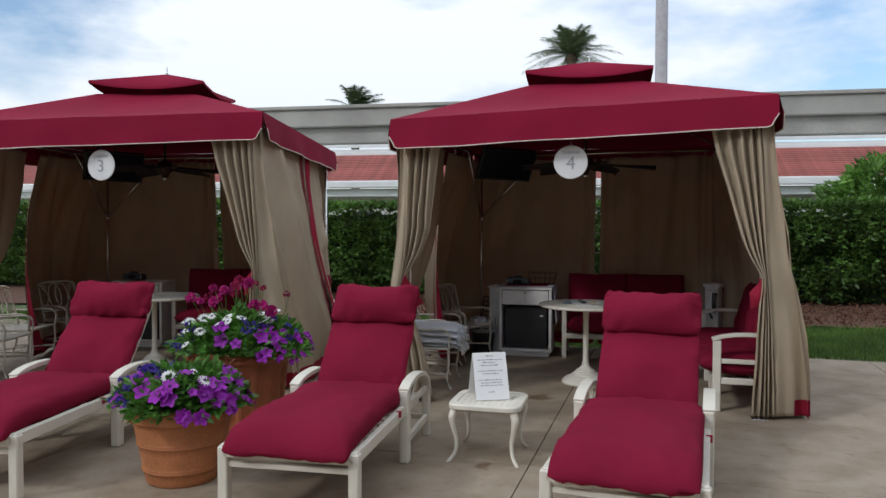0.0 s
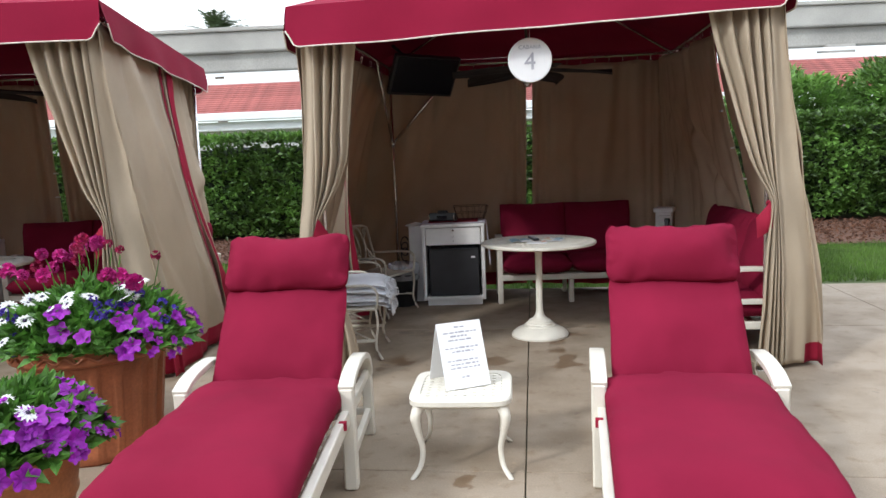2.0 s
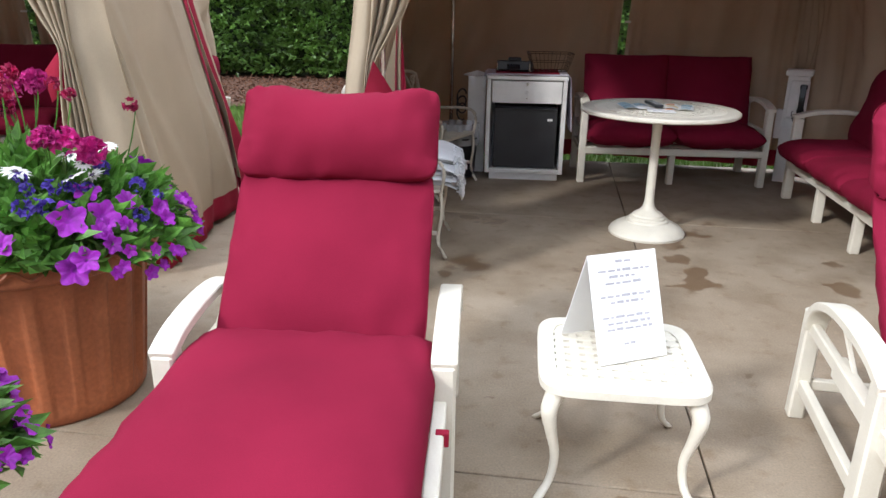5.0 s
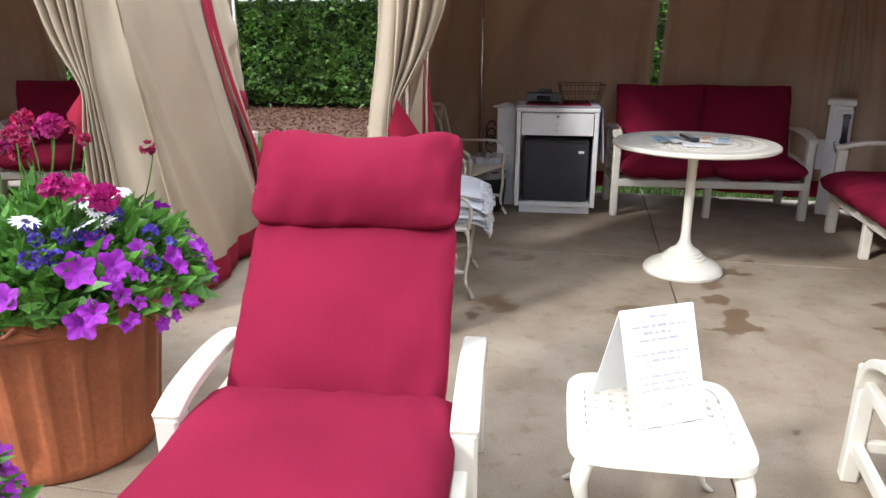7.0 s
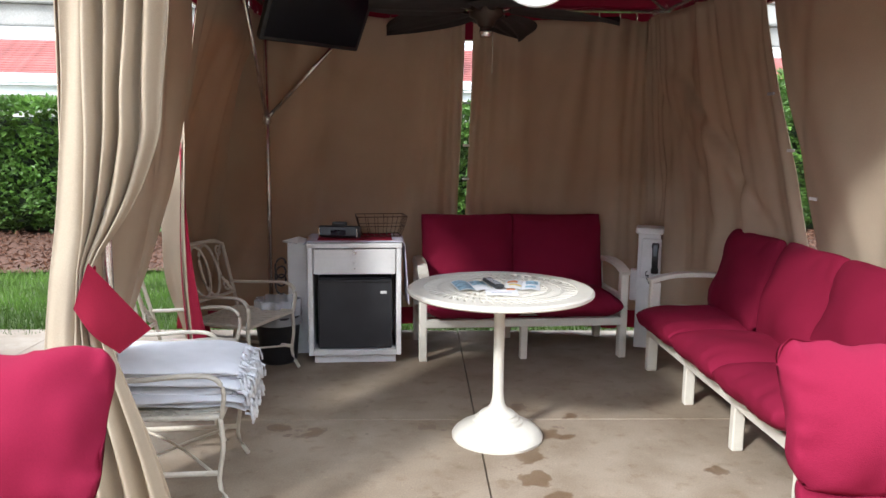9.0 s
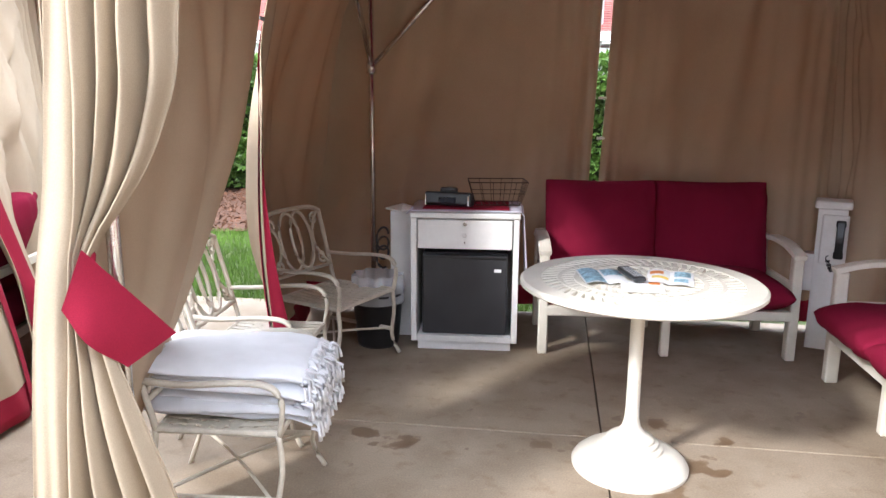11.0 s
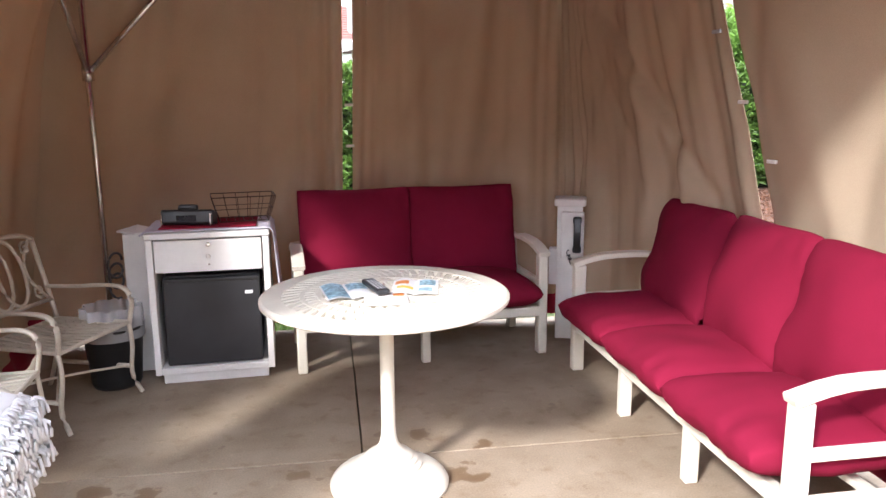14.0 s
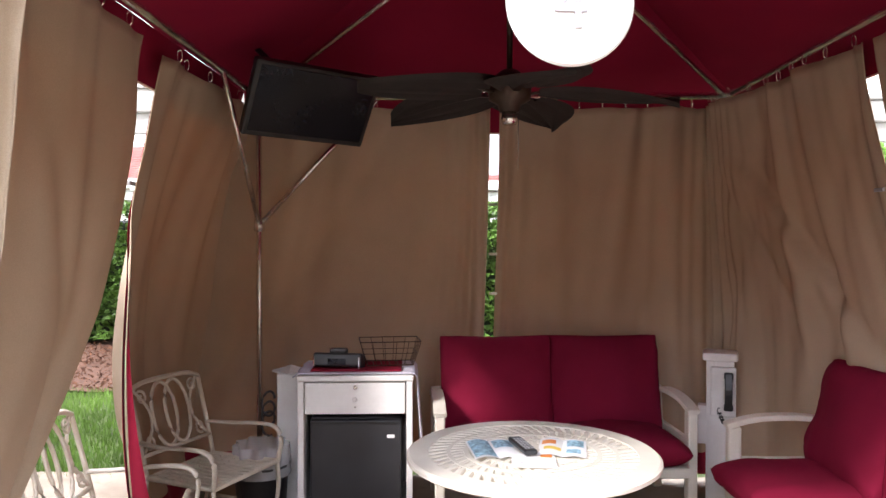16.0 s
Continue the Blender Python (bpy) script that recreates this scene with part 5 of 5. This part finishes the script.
part("top", side_top(), M_FRAME, st, "pierced white top")
lat_a = finish("slat", bar([(0, -0.19, 0.340), (0, 0.19, 0.340)], (1, 0, 0), 0.0125, 0.006), M_FRAME)
lat_b = finish("slat", bar([(-0.19, 0, 0.342), (0.19, 0, 0.342)], (0, 1, 0), 0.0125, 0.006), M_FRAME)
for i in range(9):
    o = -0.17 + 0.34 * i / 8
    part("slat", lat_a, None, st, m=pose(o, 0, 0))
    part("slat", lat_b, None, st, m=pose(0, o, 0))
for sx in (-1, 1):
    for sy in (-1, 1):
        d = Vector((sx, sy, 0)).normalized()
        prof = [(0.255, 0.325, 0.030), (0.285, 0.27, 0.024), (0.272, 0.20, 0.017), (0.250, 0.12, 0.013), (0.262, 0.05, 0.012), (0.298, 0.012, 0.014), (0.312, 0.0, 0.012)]
        pts = spline([d * r + Vector((0, 0, z)) for r, z, _ in prof], 20)
        bm = bmesh.new()
        rings = []
        for i, p in enumerate(pts):
            rad = float(np.interp(i / 19 * 6, range(7), [q[2] for q in prof]))
            rings.append([bm.verts.new(p + Vector((rad * math.cos(t), rad * math.sin(t), 0))) for t in [2 * math.pi * k / 10 for k in range(10)]])
        for a, b in zip(rings, rings[1:]):
            for k in range(10):
                bm.faces.new((a[k], a[(k + 1) % 10], b[(k + 1) % 10], b[k]))
        bm.faces.new(rings[0])
        bm.faces.new(rings[-1][::-1])
        bmesh.ops.recalc_face_normals(bm, faces=bm.faces)
        part("leg", bm, M_FRAME, st, "slender cabriole leg", True)
part("apron", sweep([(-0.19, -0.19, 0.312), (0.19, -0.19, 0.312), (0.19, 0.19, 0.312), (-0.19, 0.19, 0.312)], 0.008, 0.012, 6, closed=True), M_FRAME, st)

CARD = pose(0.268, 5.93, 0.3685, 0, 0, 24)
card = thing("tent_card", CARD, "white folded notice card with lines of grey print", "notice")
cw, ch, cd = 0.225, 0.31, 0.11
lean = math.degrees(math.asin(cd / ch))
front = part("front_leaf", box(-cw / 2, cw / 2, -0.0015, 0.0015, 0, ch, 0), M_PAPER, card, m=pose(0, -cd, 0, -lean))
part("rear_leaf", box(-cw / 2, cw / 2, -0.0015, 0.0015, 0, ch, 0), M_PAPER, card, m=pose(0, cd, 0, lean))
rnd = random.Random(5)
rows = [(0.283, 0.05), (0.258, 0.17), (0.240, 0.10), (0.222, 0.13), (0.185, 0.17), (0.167, 0.11), (0.126, 0.17), (0.108, 0.14), (0.091, 0.15), (0.048, 0.05)]
for z, w in rows:
    x = -w / 2
    line = bmesh.new()
    while x < w / 2 - 0.01:
        ww = rnd.uniform(0.010, 0.03)
        join(line, box(x, min(x + ww, w / 2), -0.0024, -0.0016, z, z + rnd.choice((0.006, 0.008)), 0))
        x += ww + 0.006
    part("print_line", line, M_INK, front)

# ---- flower pots ----


def scatter_leaves(places, w, ln, seed):
    """Many leaves in one mesh, each its own small island."""
    rnd = random.Random(seed)
    shape = [(0, 0, 0), (0.5, 0.4, 0.10), (0, 1, -0.12), (-0.5, 0.4, 0.10)]
    verts, faces = [], []
    for p, out in places:
        q = out.to_track_quat("Y", "Z") @ Euler((rnd.uniform(-0.9, 0.9), rnd.uniform(-1.2, 1.2), rnd.uniform(-0.9, 0.9))).to_quaternion()
        s = rnd.uniform(0.7, 1.25)
        b = len(verts)
        for x, y, z in shape:
            verts.append(p + q @ Vector((x * w * s, y * ln * s, z * ln * s)))
        faces.append((b, b + 1, b + 2, b + 3))
    me = bpy.data.meshes.new("leaves")
    me.from_pydata([tuple(v) for v in verts], [], faces)
    return me


def petunia(r, material):
    bm = bmesh.new()
    n = 30
    c = bm.verts.new((0, 0, -r * 0.55))
    r1 = [bm.verts.new((r * 0.25 * math.cos(2 * math.pi * k / n), r * 0.25 * math.sin(2 * math.pi * k / n), -r * 0.12)) for k in range(n)]
    r2 = []
    for k in range(n):
        t = 2 * math.pi * k / n
        q = r * (0.88 + 0.16 * math.cos(5 * t))
        r2.append(bm.verts.new((q * math.cos(t), q * math.sin(t), 0.10 * r * math.sin(10 * t))))
    for k in range(n):
        bm.faces.new((c, r1[k], r1[(k + 1) % n]))
        bm.faces.new((r1[k], r2[k], r2[(k + 1) % n], r1[(k + 1) % n]))
    return finish("bloom", bm, material, True)


def daisy(r):
    bm = bmesh.new()
    for k in range(14):
        t = 2 * math.pi * k / 14
        a, b = Vector((math.cos(t), math.sin(t), 0)), Vector((-math.sin(t), math.cos(t), 0))
        v = [bm.verts.new(p) for p in (a * r * 0.18, a * r * 0.6 + b * r * 0.17 + Vector((0, 0, 0.002 * (k % 2))), a * r + Vector((0, 0, -0.1 * r)), a * r * 0.6 - b * r * 0.17)]
        bm.faces.new(v)
    eye = lathe([(0, 0.006), (r * 0.14, 0.004), (r * 0.2, 0.0)], 10)
    for f in eye.faces:
        f.material_index = 1
    join(bm, eye)
    return finish("bloom", bm, [M_PETAL, M_EYE])


def cluster(r, material, count=18, seed=1):
    """A round head of small florets."""
    rnd = random.Random(seed)
    bm = bmesh.new()
    for k in range(count):
        d = Vector((rnd.gauss(0, 1), rnd.gauss(0, 1), rnd.gauss(0.3, 0.8))).normalized()
        q = d.to_track_quat("Z", "Y")
        s = r * rnd.uniform(0.4, 0.6)
        c = bm.verts.new(d * r * 0.55)
        ring = [bm.verts.new(d * r * rnd.uniform(0.75, 0.95) + q @ Vector((s * (0.6 + 0.4 * (j % 2)) * math.cos(2 * math.pi * j / 10), s * (0.6 + 0.4 * (j % 2)) * math.sin(2 * math.pi * j / 10), 0))) for j in range(10)]
        for j in range(10):
            bm.faces.new((c, ring[j], ring[(j + 1) % 10]))
    return finish("bloom", bm, material)


BLOOMS = {"purple": petunia(0.050, M_PURPLE), "magenta": cluster(0.042, M_MAGENTA, 20, 1), "crimson": cluster(0.032, M_CRIMSON, 14, 2), "blue": cluster(0.028, M_BLUE, 9, 3), "white": daisy(0.041), "small": petunia(0.026, M_PURPLE)}


def pot_mesh(r0, r1, h, bands, flutes=0):
    prof = [(0, 0.0), (r0 * 0.97, 0.0), (r0, 0.012)]
    for i in range(1, 12):
        z = h * i / 12
        r = lerp(r0, r1 * 0.93, i / 12)
        prof.append((r, z))
        for bz in bands:
            if abs(bz - i / 12) < 0.03:
                prof += [(r + 0.008, z + 0.004), (r + 0.010, z + 0.010), (r + 0.004, z + 0.014), (r + 0.010, z + 0.020), (r + 0.006, z + 0.026)]
    prof += [(r1 * 0.935, h - 0.085), (r1 * 0.99, h - 0.075), (r1, h - 0.06), (r1 * 0.985, h - 0.04), (r1, h - 0.02), (r1 * 0.99, h), (r1 * 0.93, h), (r1 * 0.90, h - 0.06), (0, h - 0.06)]
    bm = lathe(prof, 240 if flutes else 72)
    if flutes:
        for v in bm.verts:
            rr = math.hypot(v.co.x, v.co.y)
            if rr > r0 * 0.8 and 0.06 * h < v.co.z < h - 0.09:
                t = math.atan2(v.co.y, v.co.x)
                k = 1 - 0.055 * (1 if math.cos(flutes * t) > -0.1 and 0.12 * h < v.co.z < h - 0.13 else 0)
                v.co.x *= k
                v.co.y *= k
    return bm


def planter(m, label, r0, r1, h, bands, mat_pot, flutes, spread, height, blooms, seed, straw=False, trail=0.1):
    rnd = random.Random(seed)
    p = thing("flower_pot", m, label, "flower pot", "flower pots between the loungers")
    part("pot", pot_mesh(r0, r1, h, bands, flutes), mat_pot, p, smooth=True)
    if flutes:
        vine = [((r1 * 0.996 + 0.002) * math.cos(TAU * k / 288), (r1 * 0.996 + 0.002) * math.sin(TAU * k / 288), h - 0.040 + 0.014 * math.sin(TAU * k / 288 * 26)) for k in range(288)]
        part("rim_relief", sweep(vine, 0.006, 0.007, 6, closed=True), mat_pot, p, "waved moulding round the rim", True)
    part("soil", lathe([(0, h - 0.045), (r1 * 0.9, h - 0.05), (r1 * 0.9, h - 0.08), (0, h - 0.08)], 30), M_SOIL, p)

    def dome(az, el, k=1.0):
        wob = 1 + 0.28 * noise.noise((math.cos(az) * 1.6 + seed, math.sin(az) * 1.6, el * 1.4))
        rr = spread * math.cos(el) * wob * k
        zz = h - 0.02 + height * math.sin(el) * wob * k - (trail * max(0.0, (rr - r1 * 1.0)) * 3)
        return Vector((rr * math.cos(az), rr * math.sin(az), zz))

    places = []
    for _ in range(3600):
        az, el = rnd.uniform(0, 2 * math.pi), math.asin(rnd.uniform(0.06, 1))
        k = rnd.uniform(0.35, 1.0) ** 0.5
        q = dome(az, el, k)
        places.append((q, Vector((math.cos(az) * math.cos(el), math.sin(az) * math.cos(el), math.sin(el) + 0.25)).normalized()))
    me = scatter_leaves(places, 0.044, 0.075, seed)
    me.materials.append(M_LEAF)
    part("foliage", me, None, p, "dense small green leaves")
    stems = bmesh.new()
    spots = []
    for kind, count, (az0, az1), (e0, e1), lift_up in blooms:
        for _ in range(count):
            az, el = rnd.uniform(az0, az1), rnd.uniform(e0, e1)
            q = dome(az, el, 1.02)
            out = Vector((math.cos(az) * math.cos(el), math.sin(az) * math.cos(el), math.sin(el) + 0.15)).normalized()
            if lift_up:
                up = lift_up * rnd.uniform(0.5, 1.1)
                base = q * 0.8
                base.z = max(h - 0.03, q.z - 0.05)
                q = q + Vector((rnd.uniform(-0.04, 0.04), rnd.uniform(-0.04, 0.04), up))
                join(stems, sweep(spline([base, base.lerp(q, 0.6) + Vector((0.01, 0, 0.01)), q], 5), 0.0028, sides=4))
                out = Vector((rnd.uniform(-0.4, 0.4), rnd.uniform(-0.7, 0.1), 0.8)).normalized()
            else:
                out = (out + Vector((rnd.uniform(-0.4, 0.4), rnd.uniform(-0.7, 0.2), rnd.uniform(-0.1, 0.4)))).normalized()
            sc = rnd.uniform(0.75, 1.2)
            part("bloom", BLOOMS[kind], None, p, m=Matrix.Translation(q + out * 0.034) @ out.to_track_quat("Z", "Y").to_matrix().to_4x4() @ Matrix.Rotation(rnd.uniform(0, 6), 4, "Z") @ Matrix.Scale(sc, 4))
    if stems.verts:
        tagged(part("stems", stems, M_LEAF, p, "thin flower stems"), kind="stuff")
    else:
        stems.free()
    if straw:
        st_places = [(Vector((rnd.uniform(-0.16, 0.12), rnd.uniform(-0.30, -0.14), h + rnd.uniform(-0.03, 0.03))) , Vector((rnd.uniform(-1, 1), rnd.uniform(-1, 1), rnd.uniform(0, 0.8))).normalized()) for _ in range(260)]
        sm = scatter_leaves(st_places, 0.006, 0.07, seed + 9)
        sm.materials.append(M_STRAW)
        part("dry_moss", sm, None, p, "dry straw-coloured moss")
    return p


planter(pose(-1.42, 5.04, 0), "orange terracotta pot of purple petunias and blue lobelia", 0.205, 0.315, 0.455, (0.5, 0.17), M_TERRA, 0, 0.35, 0.20,
        [("purple", 26, (-2.4, 0.8), (0.05, 1.1), 0), ("purple", 6, (0, TAU), (0.0, 1.3), 0), ("blue", 42, (2.0, 4.3), (0.0, 1.1), 0.02), ("small", 30, (-0.9, 0.9), (0.0, 0.7), 0), ("white", 3, (-1.5, -0.5), (0.8, 1.2), 0)], 11)
planter(pose(-1.63, 6.15, 0), "large brown fluted terracotta pot of mixed flowers", 0.30, 0.390, 0.595, (), M_TERRA2, 20, 0.46, 0.25,
        [("white", 12, (-2.4, -0.9), (0.2, 1.1), 0.02), ("white", 7, (-0.5, 0.2), (0.75, 1.15), 0.05), ("purple", 12, (-1.1, 0.9), (0.1, 0.9), 0), ("small", 34, (-0.6, 0.8), (-0.05, 0.45), 0), ("blue", 30, (2.6, 4.2), (0.0, 0.9), 0.01), ("blue", 14, (-1.0, 0.2), (0.4, 1.0), 0.0), ("magenta", 11, (1.4, 4.2), (0.6, 1.3), 0.20), ("crimson", 9, (0.6, 3.6), (0.5, 1.4), 0.22), ("magenta", 4, (-0.8, 0.6), (0.7, 1.2), 0.10), ("purple", 4, (3.6, 5.4), (0.1, 0.9), 0)], 23, straw=True)

# ---- the neighbouring cabana, with the same furniture ----
T3 = pose(-1.93, 7.16, 0, 0, 0, 12.0) @ pose(-2.28, -7.10, 0)
for ob in (cabana, *CURTAINS, tv, fan, sofa, loveseat, table, cabinet, fridge, radio, post1, chair1, chair2, chair3):
    copy_thing(ob, T3 @ ob.matrix_basis)
sign3 = number_sign("3", (-3.36, 6.92, 2.02))

# ---- hedge, mulch, lawn ----


def leafy_wall(name, x0, x1, y0, depth, h, count, seed, label):
    hd = thing(name, pose((x0 + x1) / 2, y0, 0), label, "hedge")
    rnd = random.Random(seed)
    w = x1 - x0
    # plain box; its near-black green stands in for shade between the leaves
    part("core", box(-w / 2 + 0.1, w / 2 - 0.1, 0.34, depth, 0.0, h - 0.2, 0.1, 2), M_CORE, hd, "solid hedge core coloured dark for the shade inside")
    places = []
    for _ in range(count):
        x = rnd.uniform(-w / 2, w / 2)
        if rnd.random() < 0.74:
            z = rnd.uniform(0.04, 1) * h
            bulge = 0.28 * noise.noise((x * 0.9, z * 1.3, seed)) + 0.18 * noise.noise((x * 2.6, z * 2.8, seed)) + 0.12 * noise.noise((x * 6.0, z * 6.0, seed))
            y = 0.06 + bulge + rnd.uniform(0, 0.14) + (0.10 if z < 0.3 else 0)
            n = Vector((rnd.uniform(-0.5, 0.5), -1, rnd.uniform(0, 0.8)))
        else:
            y = rnd.uniform(0, depth)
            z = h + 0.07 * noise.noise((x * 1.1, y * 1.5, seed + 3)) + rnd.uniform(-0.08, 0.04)
            n = Vector((rnd.uniform(-0.5, 0.5), -0.4, 1))
        places.append((Vector((x, y, z)), n.normalized()))
    me = scatter_leaves(places, 0.07, 0.12, seed)
    me.materials.append(M_HEDGE)
    part("leaves", me, None, hd, "glossy clipped leaves")
    return hd


leafy_wall("hedge", -15.0, 15.0, 16.3, 1.4, 1.94, 62000, 3, "tall clipped green hedge behind the lawn")

mul = bmesh.new()
bmesh.ops.create_grid(mul, x_segments=120, y_segments=16, size=1)
for v in mul.verts:
    v.co = Vector((v.co.x * 16, 15.1 + v.co.y * 1.9, -0.01 + 0.03 * noise.noise((v.co.x * 40, v.co.y * 6, 2))))
solo("mulch_bed", mul, M_MULCH, pose(0, 0, 0), "brown bark mulch bed under the hedge", "mulch", kind="structure", smooth=True)
rnd = random.Random(8)
chips = scatter_leaves([(Vector((rnd.uniform(-9, 10), rnd.uniform(13.2, 16.5), rnd.uniform(0.0, 0.03))), Vector((rnd.uniform(-1, 1), rnd.uniform(-1, 1), 0.2)).normalized()) for _ in range(9000)], 0.03, 0.08, 77)
chips.materials.append(M_MULCH)
tagged(new("mulch_chips", chips), "loose brown bark chips", "mulch", kind="stuff")


def blades(x0, x1, y0, y1, count, seed):
    r = random.Random(seed)
    verts, faces = [], []
    for _ in range(count):
        x, y = r.uniform(x0, x1), r.uniform(y0, y1)
        a, h, w = r.uniform(0, 6.28), r.uniform(0.03, 0.07), 0.006
        b = len(verts)
        lx, ly = r.uniform(-0.03, 0.03), r.uniform(-0.03, 0.03)
        verts += [(x - w * math.cos(a), y - w * math.sin(a), -0.05), (x + w * math.cos(a), y + w * math.sin(a), -0.05), (x + lx, y + ly, h - 0.03)]
        faces.append((b, b + 1, b + 2))
    me = bpy.data.meshes.new("grass")
    me.from_pydata(verts, [], faces)
    me.materials.append(M_GRASS)
    return me


tagged(new("grass", blades(-9, 11, 10.45, 13.3, 90000, 4)), "short green lawn grass", "grass", kind="stuff")

# ---- building behind the hedge ----
house = thing("low_building", pose(0, 24, 0), "long low building with a red tiled roof and white gutter", "building")
part("wall", box(-30, 30, 0.6, 6, 0, 2.5, 0), M_STUCCO, house, "pale stucco wall")
win = finish("window", box(-0.7, 0.7, -0.03, 0.05, -0.5, 0.5, 0.01), M_DARKGLASS)
for k in range(-8, 9):
    wdw = part("window", win, None, house, "dark window", m=pose(k * 3.4, 0.58, 1.45))
    for sx in (-1, 1):
        part("frame", box(sx * 0.72 - 0.05, sx * 0.72 + 0.05, -0.05, 0.04, -0.55, 0.55, 0.01), M_GUTTER, wdw)
part("gutter", join(box(-30, 30, -0.08, 0.14, 2.72, 2.95, 0.03), box(-30, 30, 0.16, 0.30, 2.44, 2.70, 0.03)), M_GUTTER, house, "white moulded gutter")
roof = part("roof", moved(box(-30, 30, 0, 2.15, -0.06, -0.022, 0), pose(0, 0.02, 2.95, 27.7)), M_ROOF, house, "red-brown tiled roof in courses")
course = finish("tile_course", box(-30, 30, 0, 0.20, -0.02, 0.022, 0.012, 1), M_ROOF)
for r in range(14):
    t = r / 14
    part("tile_course", course, None, roof, m=pose(0, 0.02 + 1.9 * t, 2.95 + 1.0 * t, 22))
part("ridge_flashing", box(-30, 30, 2.0, 2.2, 3.92, 4.10, 0.02), M_GUTTER, house, "white ridge flashing")
beam = thing("elevated_beam", pose(0, 29, 0, 0, 0, 0.6), "long grey concrete elevated beam on columns behind the roof", "beam")
part("girder", join(box(-45, 45, -0.4, 0.6, 5.35, 6.05, 0.06), box(-45, 45, -0.15, 0.5, 4.72, 5.36, 0.05), box(-45, 45, -0.5, 0.7, 6.04, 6.18, 0.03)), M_CONC2, beam, "grey concrete girder")
part("guard_rail", join(box(-45, 45, -0.55, -0.5, 4.50, 4.62, 0.01), box(-45, 45, -0.5, 0.5, 4.36, 4.44, 0.01)), M_GUTTER, beam, "pale guard rail")
for k in range(-3, 4):
    part("column", box(k * 13 - 0.5, k * 13 + 0.5, -0.3, 0.5, 0, 4.75, 0.06), M_CONC2, beam)

# ---- palms, lamp post, shrubs ----


def palm(m, h, crown, label, seed):
    rnd = random.Random(seed)
    t = thing("palm_tree", m, label, "palm tree", "palms behind the building")
    prof = [(0, 0), (0.42, 0)]
    for k in range(30):
        z = h * k / 29
        prof += [(0.30 - 0.06 * k / 29 + 0.02 * (k % 2), z)]
    prof += [(0.40, h + 0.2), (0.2, h + 0.6), (0, h + 0.7)]
    part("trunk", lathe(prof, 12), M_TRUNK, t)
    verts, faces = [], []
    for k in range(46):
        az, el = rnd.uniform(0, TAU), rnd.uniform(-0.25, 1.35)
        ln = crown * rnd.uniform(0.8, 1.1)
        d = Vector((math.cos(az), math.sin(az), 0))
        rib = []
        for i in range(15):
            s = i / 14
            rib.append(Vector((0, 0, h + 0.45)) + d * ln * (s * math.cos(el) + 0.12 * s * s) + Vector((0, 0, ln * (s * math.sin(el) - 0.52 * s * s * (1.15 - 0.4 * math.sin(el))))))
        side = d.cross(Vector((0, 0, 1)))
        for i in range(1, 15):
            p, fwd = rib[i], (rib[i] - rib[i - 1]).normalized()
            fl = crown * 0.22 * math.sin(math.pi * (0.12 + 0.82 * i / 14))
            for sg in (-1, 1):
                for q in range(3):
                    o = p.lerp(rib[i - 1], q / 3)
                    tip = o + side * sg * fl + fwd * fl * 0.65 + Vector((0, 0, -0.25 * fl + rnd.uniform(-0.08, 0.08)))
                    b = len(verts)
                    verts += [o - fwd * 0.02, o + fwd * 0.035, tip]
                    faces.append((b, b + 1, b + 2))
    me = bpy.data.meshes.new("crown")
    me.from_pydata([tuple(v) for v in verts], [], faces)
    me.materials.append(M_PALM)
    part("crown", me, None, t, "feathery green fronds")
    return t


palm(pose(-0.8, 45, 0), 11.0, 2.7, "tall feathery palm beyond the roofs", 3)
palm(pose(-14.0, 45, 0), 8.15, 2.4, "feathery palm beyond the roofs", 6)
lamp = thing("lamp_post", pose(2.72, 24.5, 0), "tall grey painted pole rising behind the cabana", "pole")
part("shaft", lathe([(0, 0), (0.22, 0), (0.22, 0.02), (0.20, 0.03), (0.17, 14.0), (0, 14.0)], 20), M_POLE, lamp, smooth=True)
part("base_flange", lathe([(0, 0), (0.34, 0), (0.34, 0.04), (0.22, 0.06), (0, 0.06)], 20), M_POLE, lamp)


def shrub(m, r, h, seed):
    rnd = random.Random(seed)
    s = thing("shrub_tree", m, "loose dark green shrub above the hedge", "shrub")
    part("stem", sweep(spline([(0, 0, 0), (0.05, 0.02, h * 0.5), (0, 0, h * 0.9)], 6), 0.06, sides=7), M_TRUNK, s)
    places = []
    for _ in range(5200):
        d = Vector((rnd.gauss(0, 1), rnd.gauss(0, 1), rnd.gauss(0, 1))).normalized()
        k = (0.75 + 0.5 * noise.noise(d * 1.8 + Vector((seed, 0, 0)))) * rnd.uniform(0.5, 1) ** 0.4
        places.append((Vector((d.x * r * k, d.y * r * k, h * 0.72 + d.z * h * 0.32 * k)), (d + Vector((0, 0, 0.3))).normalized()))
    me = scatter_leaves(places, 0.09, 0.17, seed)
    me.materials.append(M_HEDGE)
    part("crown", me, None, s, "loose dark green leaves")
    return s


shrub(pose(7.4, 19.5, 0), 1.6, 3.05, 4)
shrub(pose(10.2, 19.6, 0), 1.7, 3.2, 5)
shrub(pose(11.5, 20.5, 0), 1.9, 3.6, 7)

# ---- paving slabs ----
for i in range(-6, 6):
    for d0, d1 in ((-8.4, -5.6), (-5.6, -2.8), (-2.8, 0.0), (0.0, 2.8), (2.8, 4.65)):
        slab(i, 0, 3.0, d0, d1)
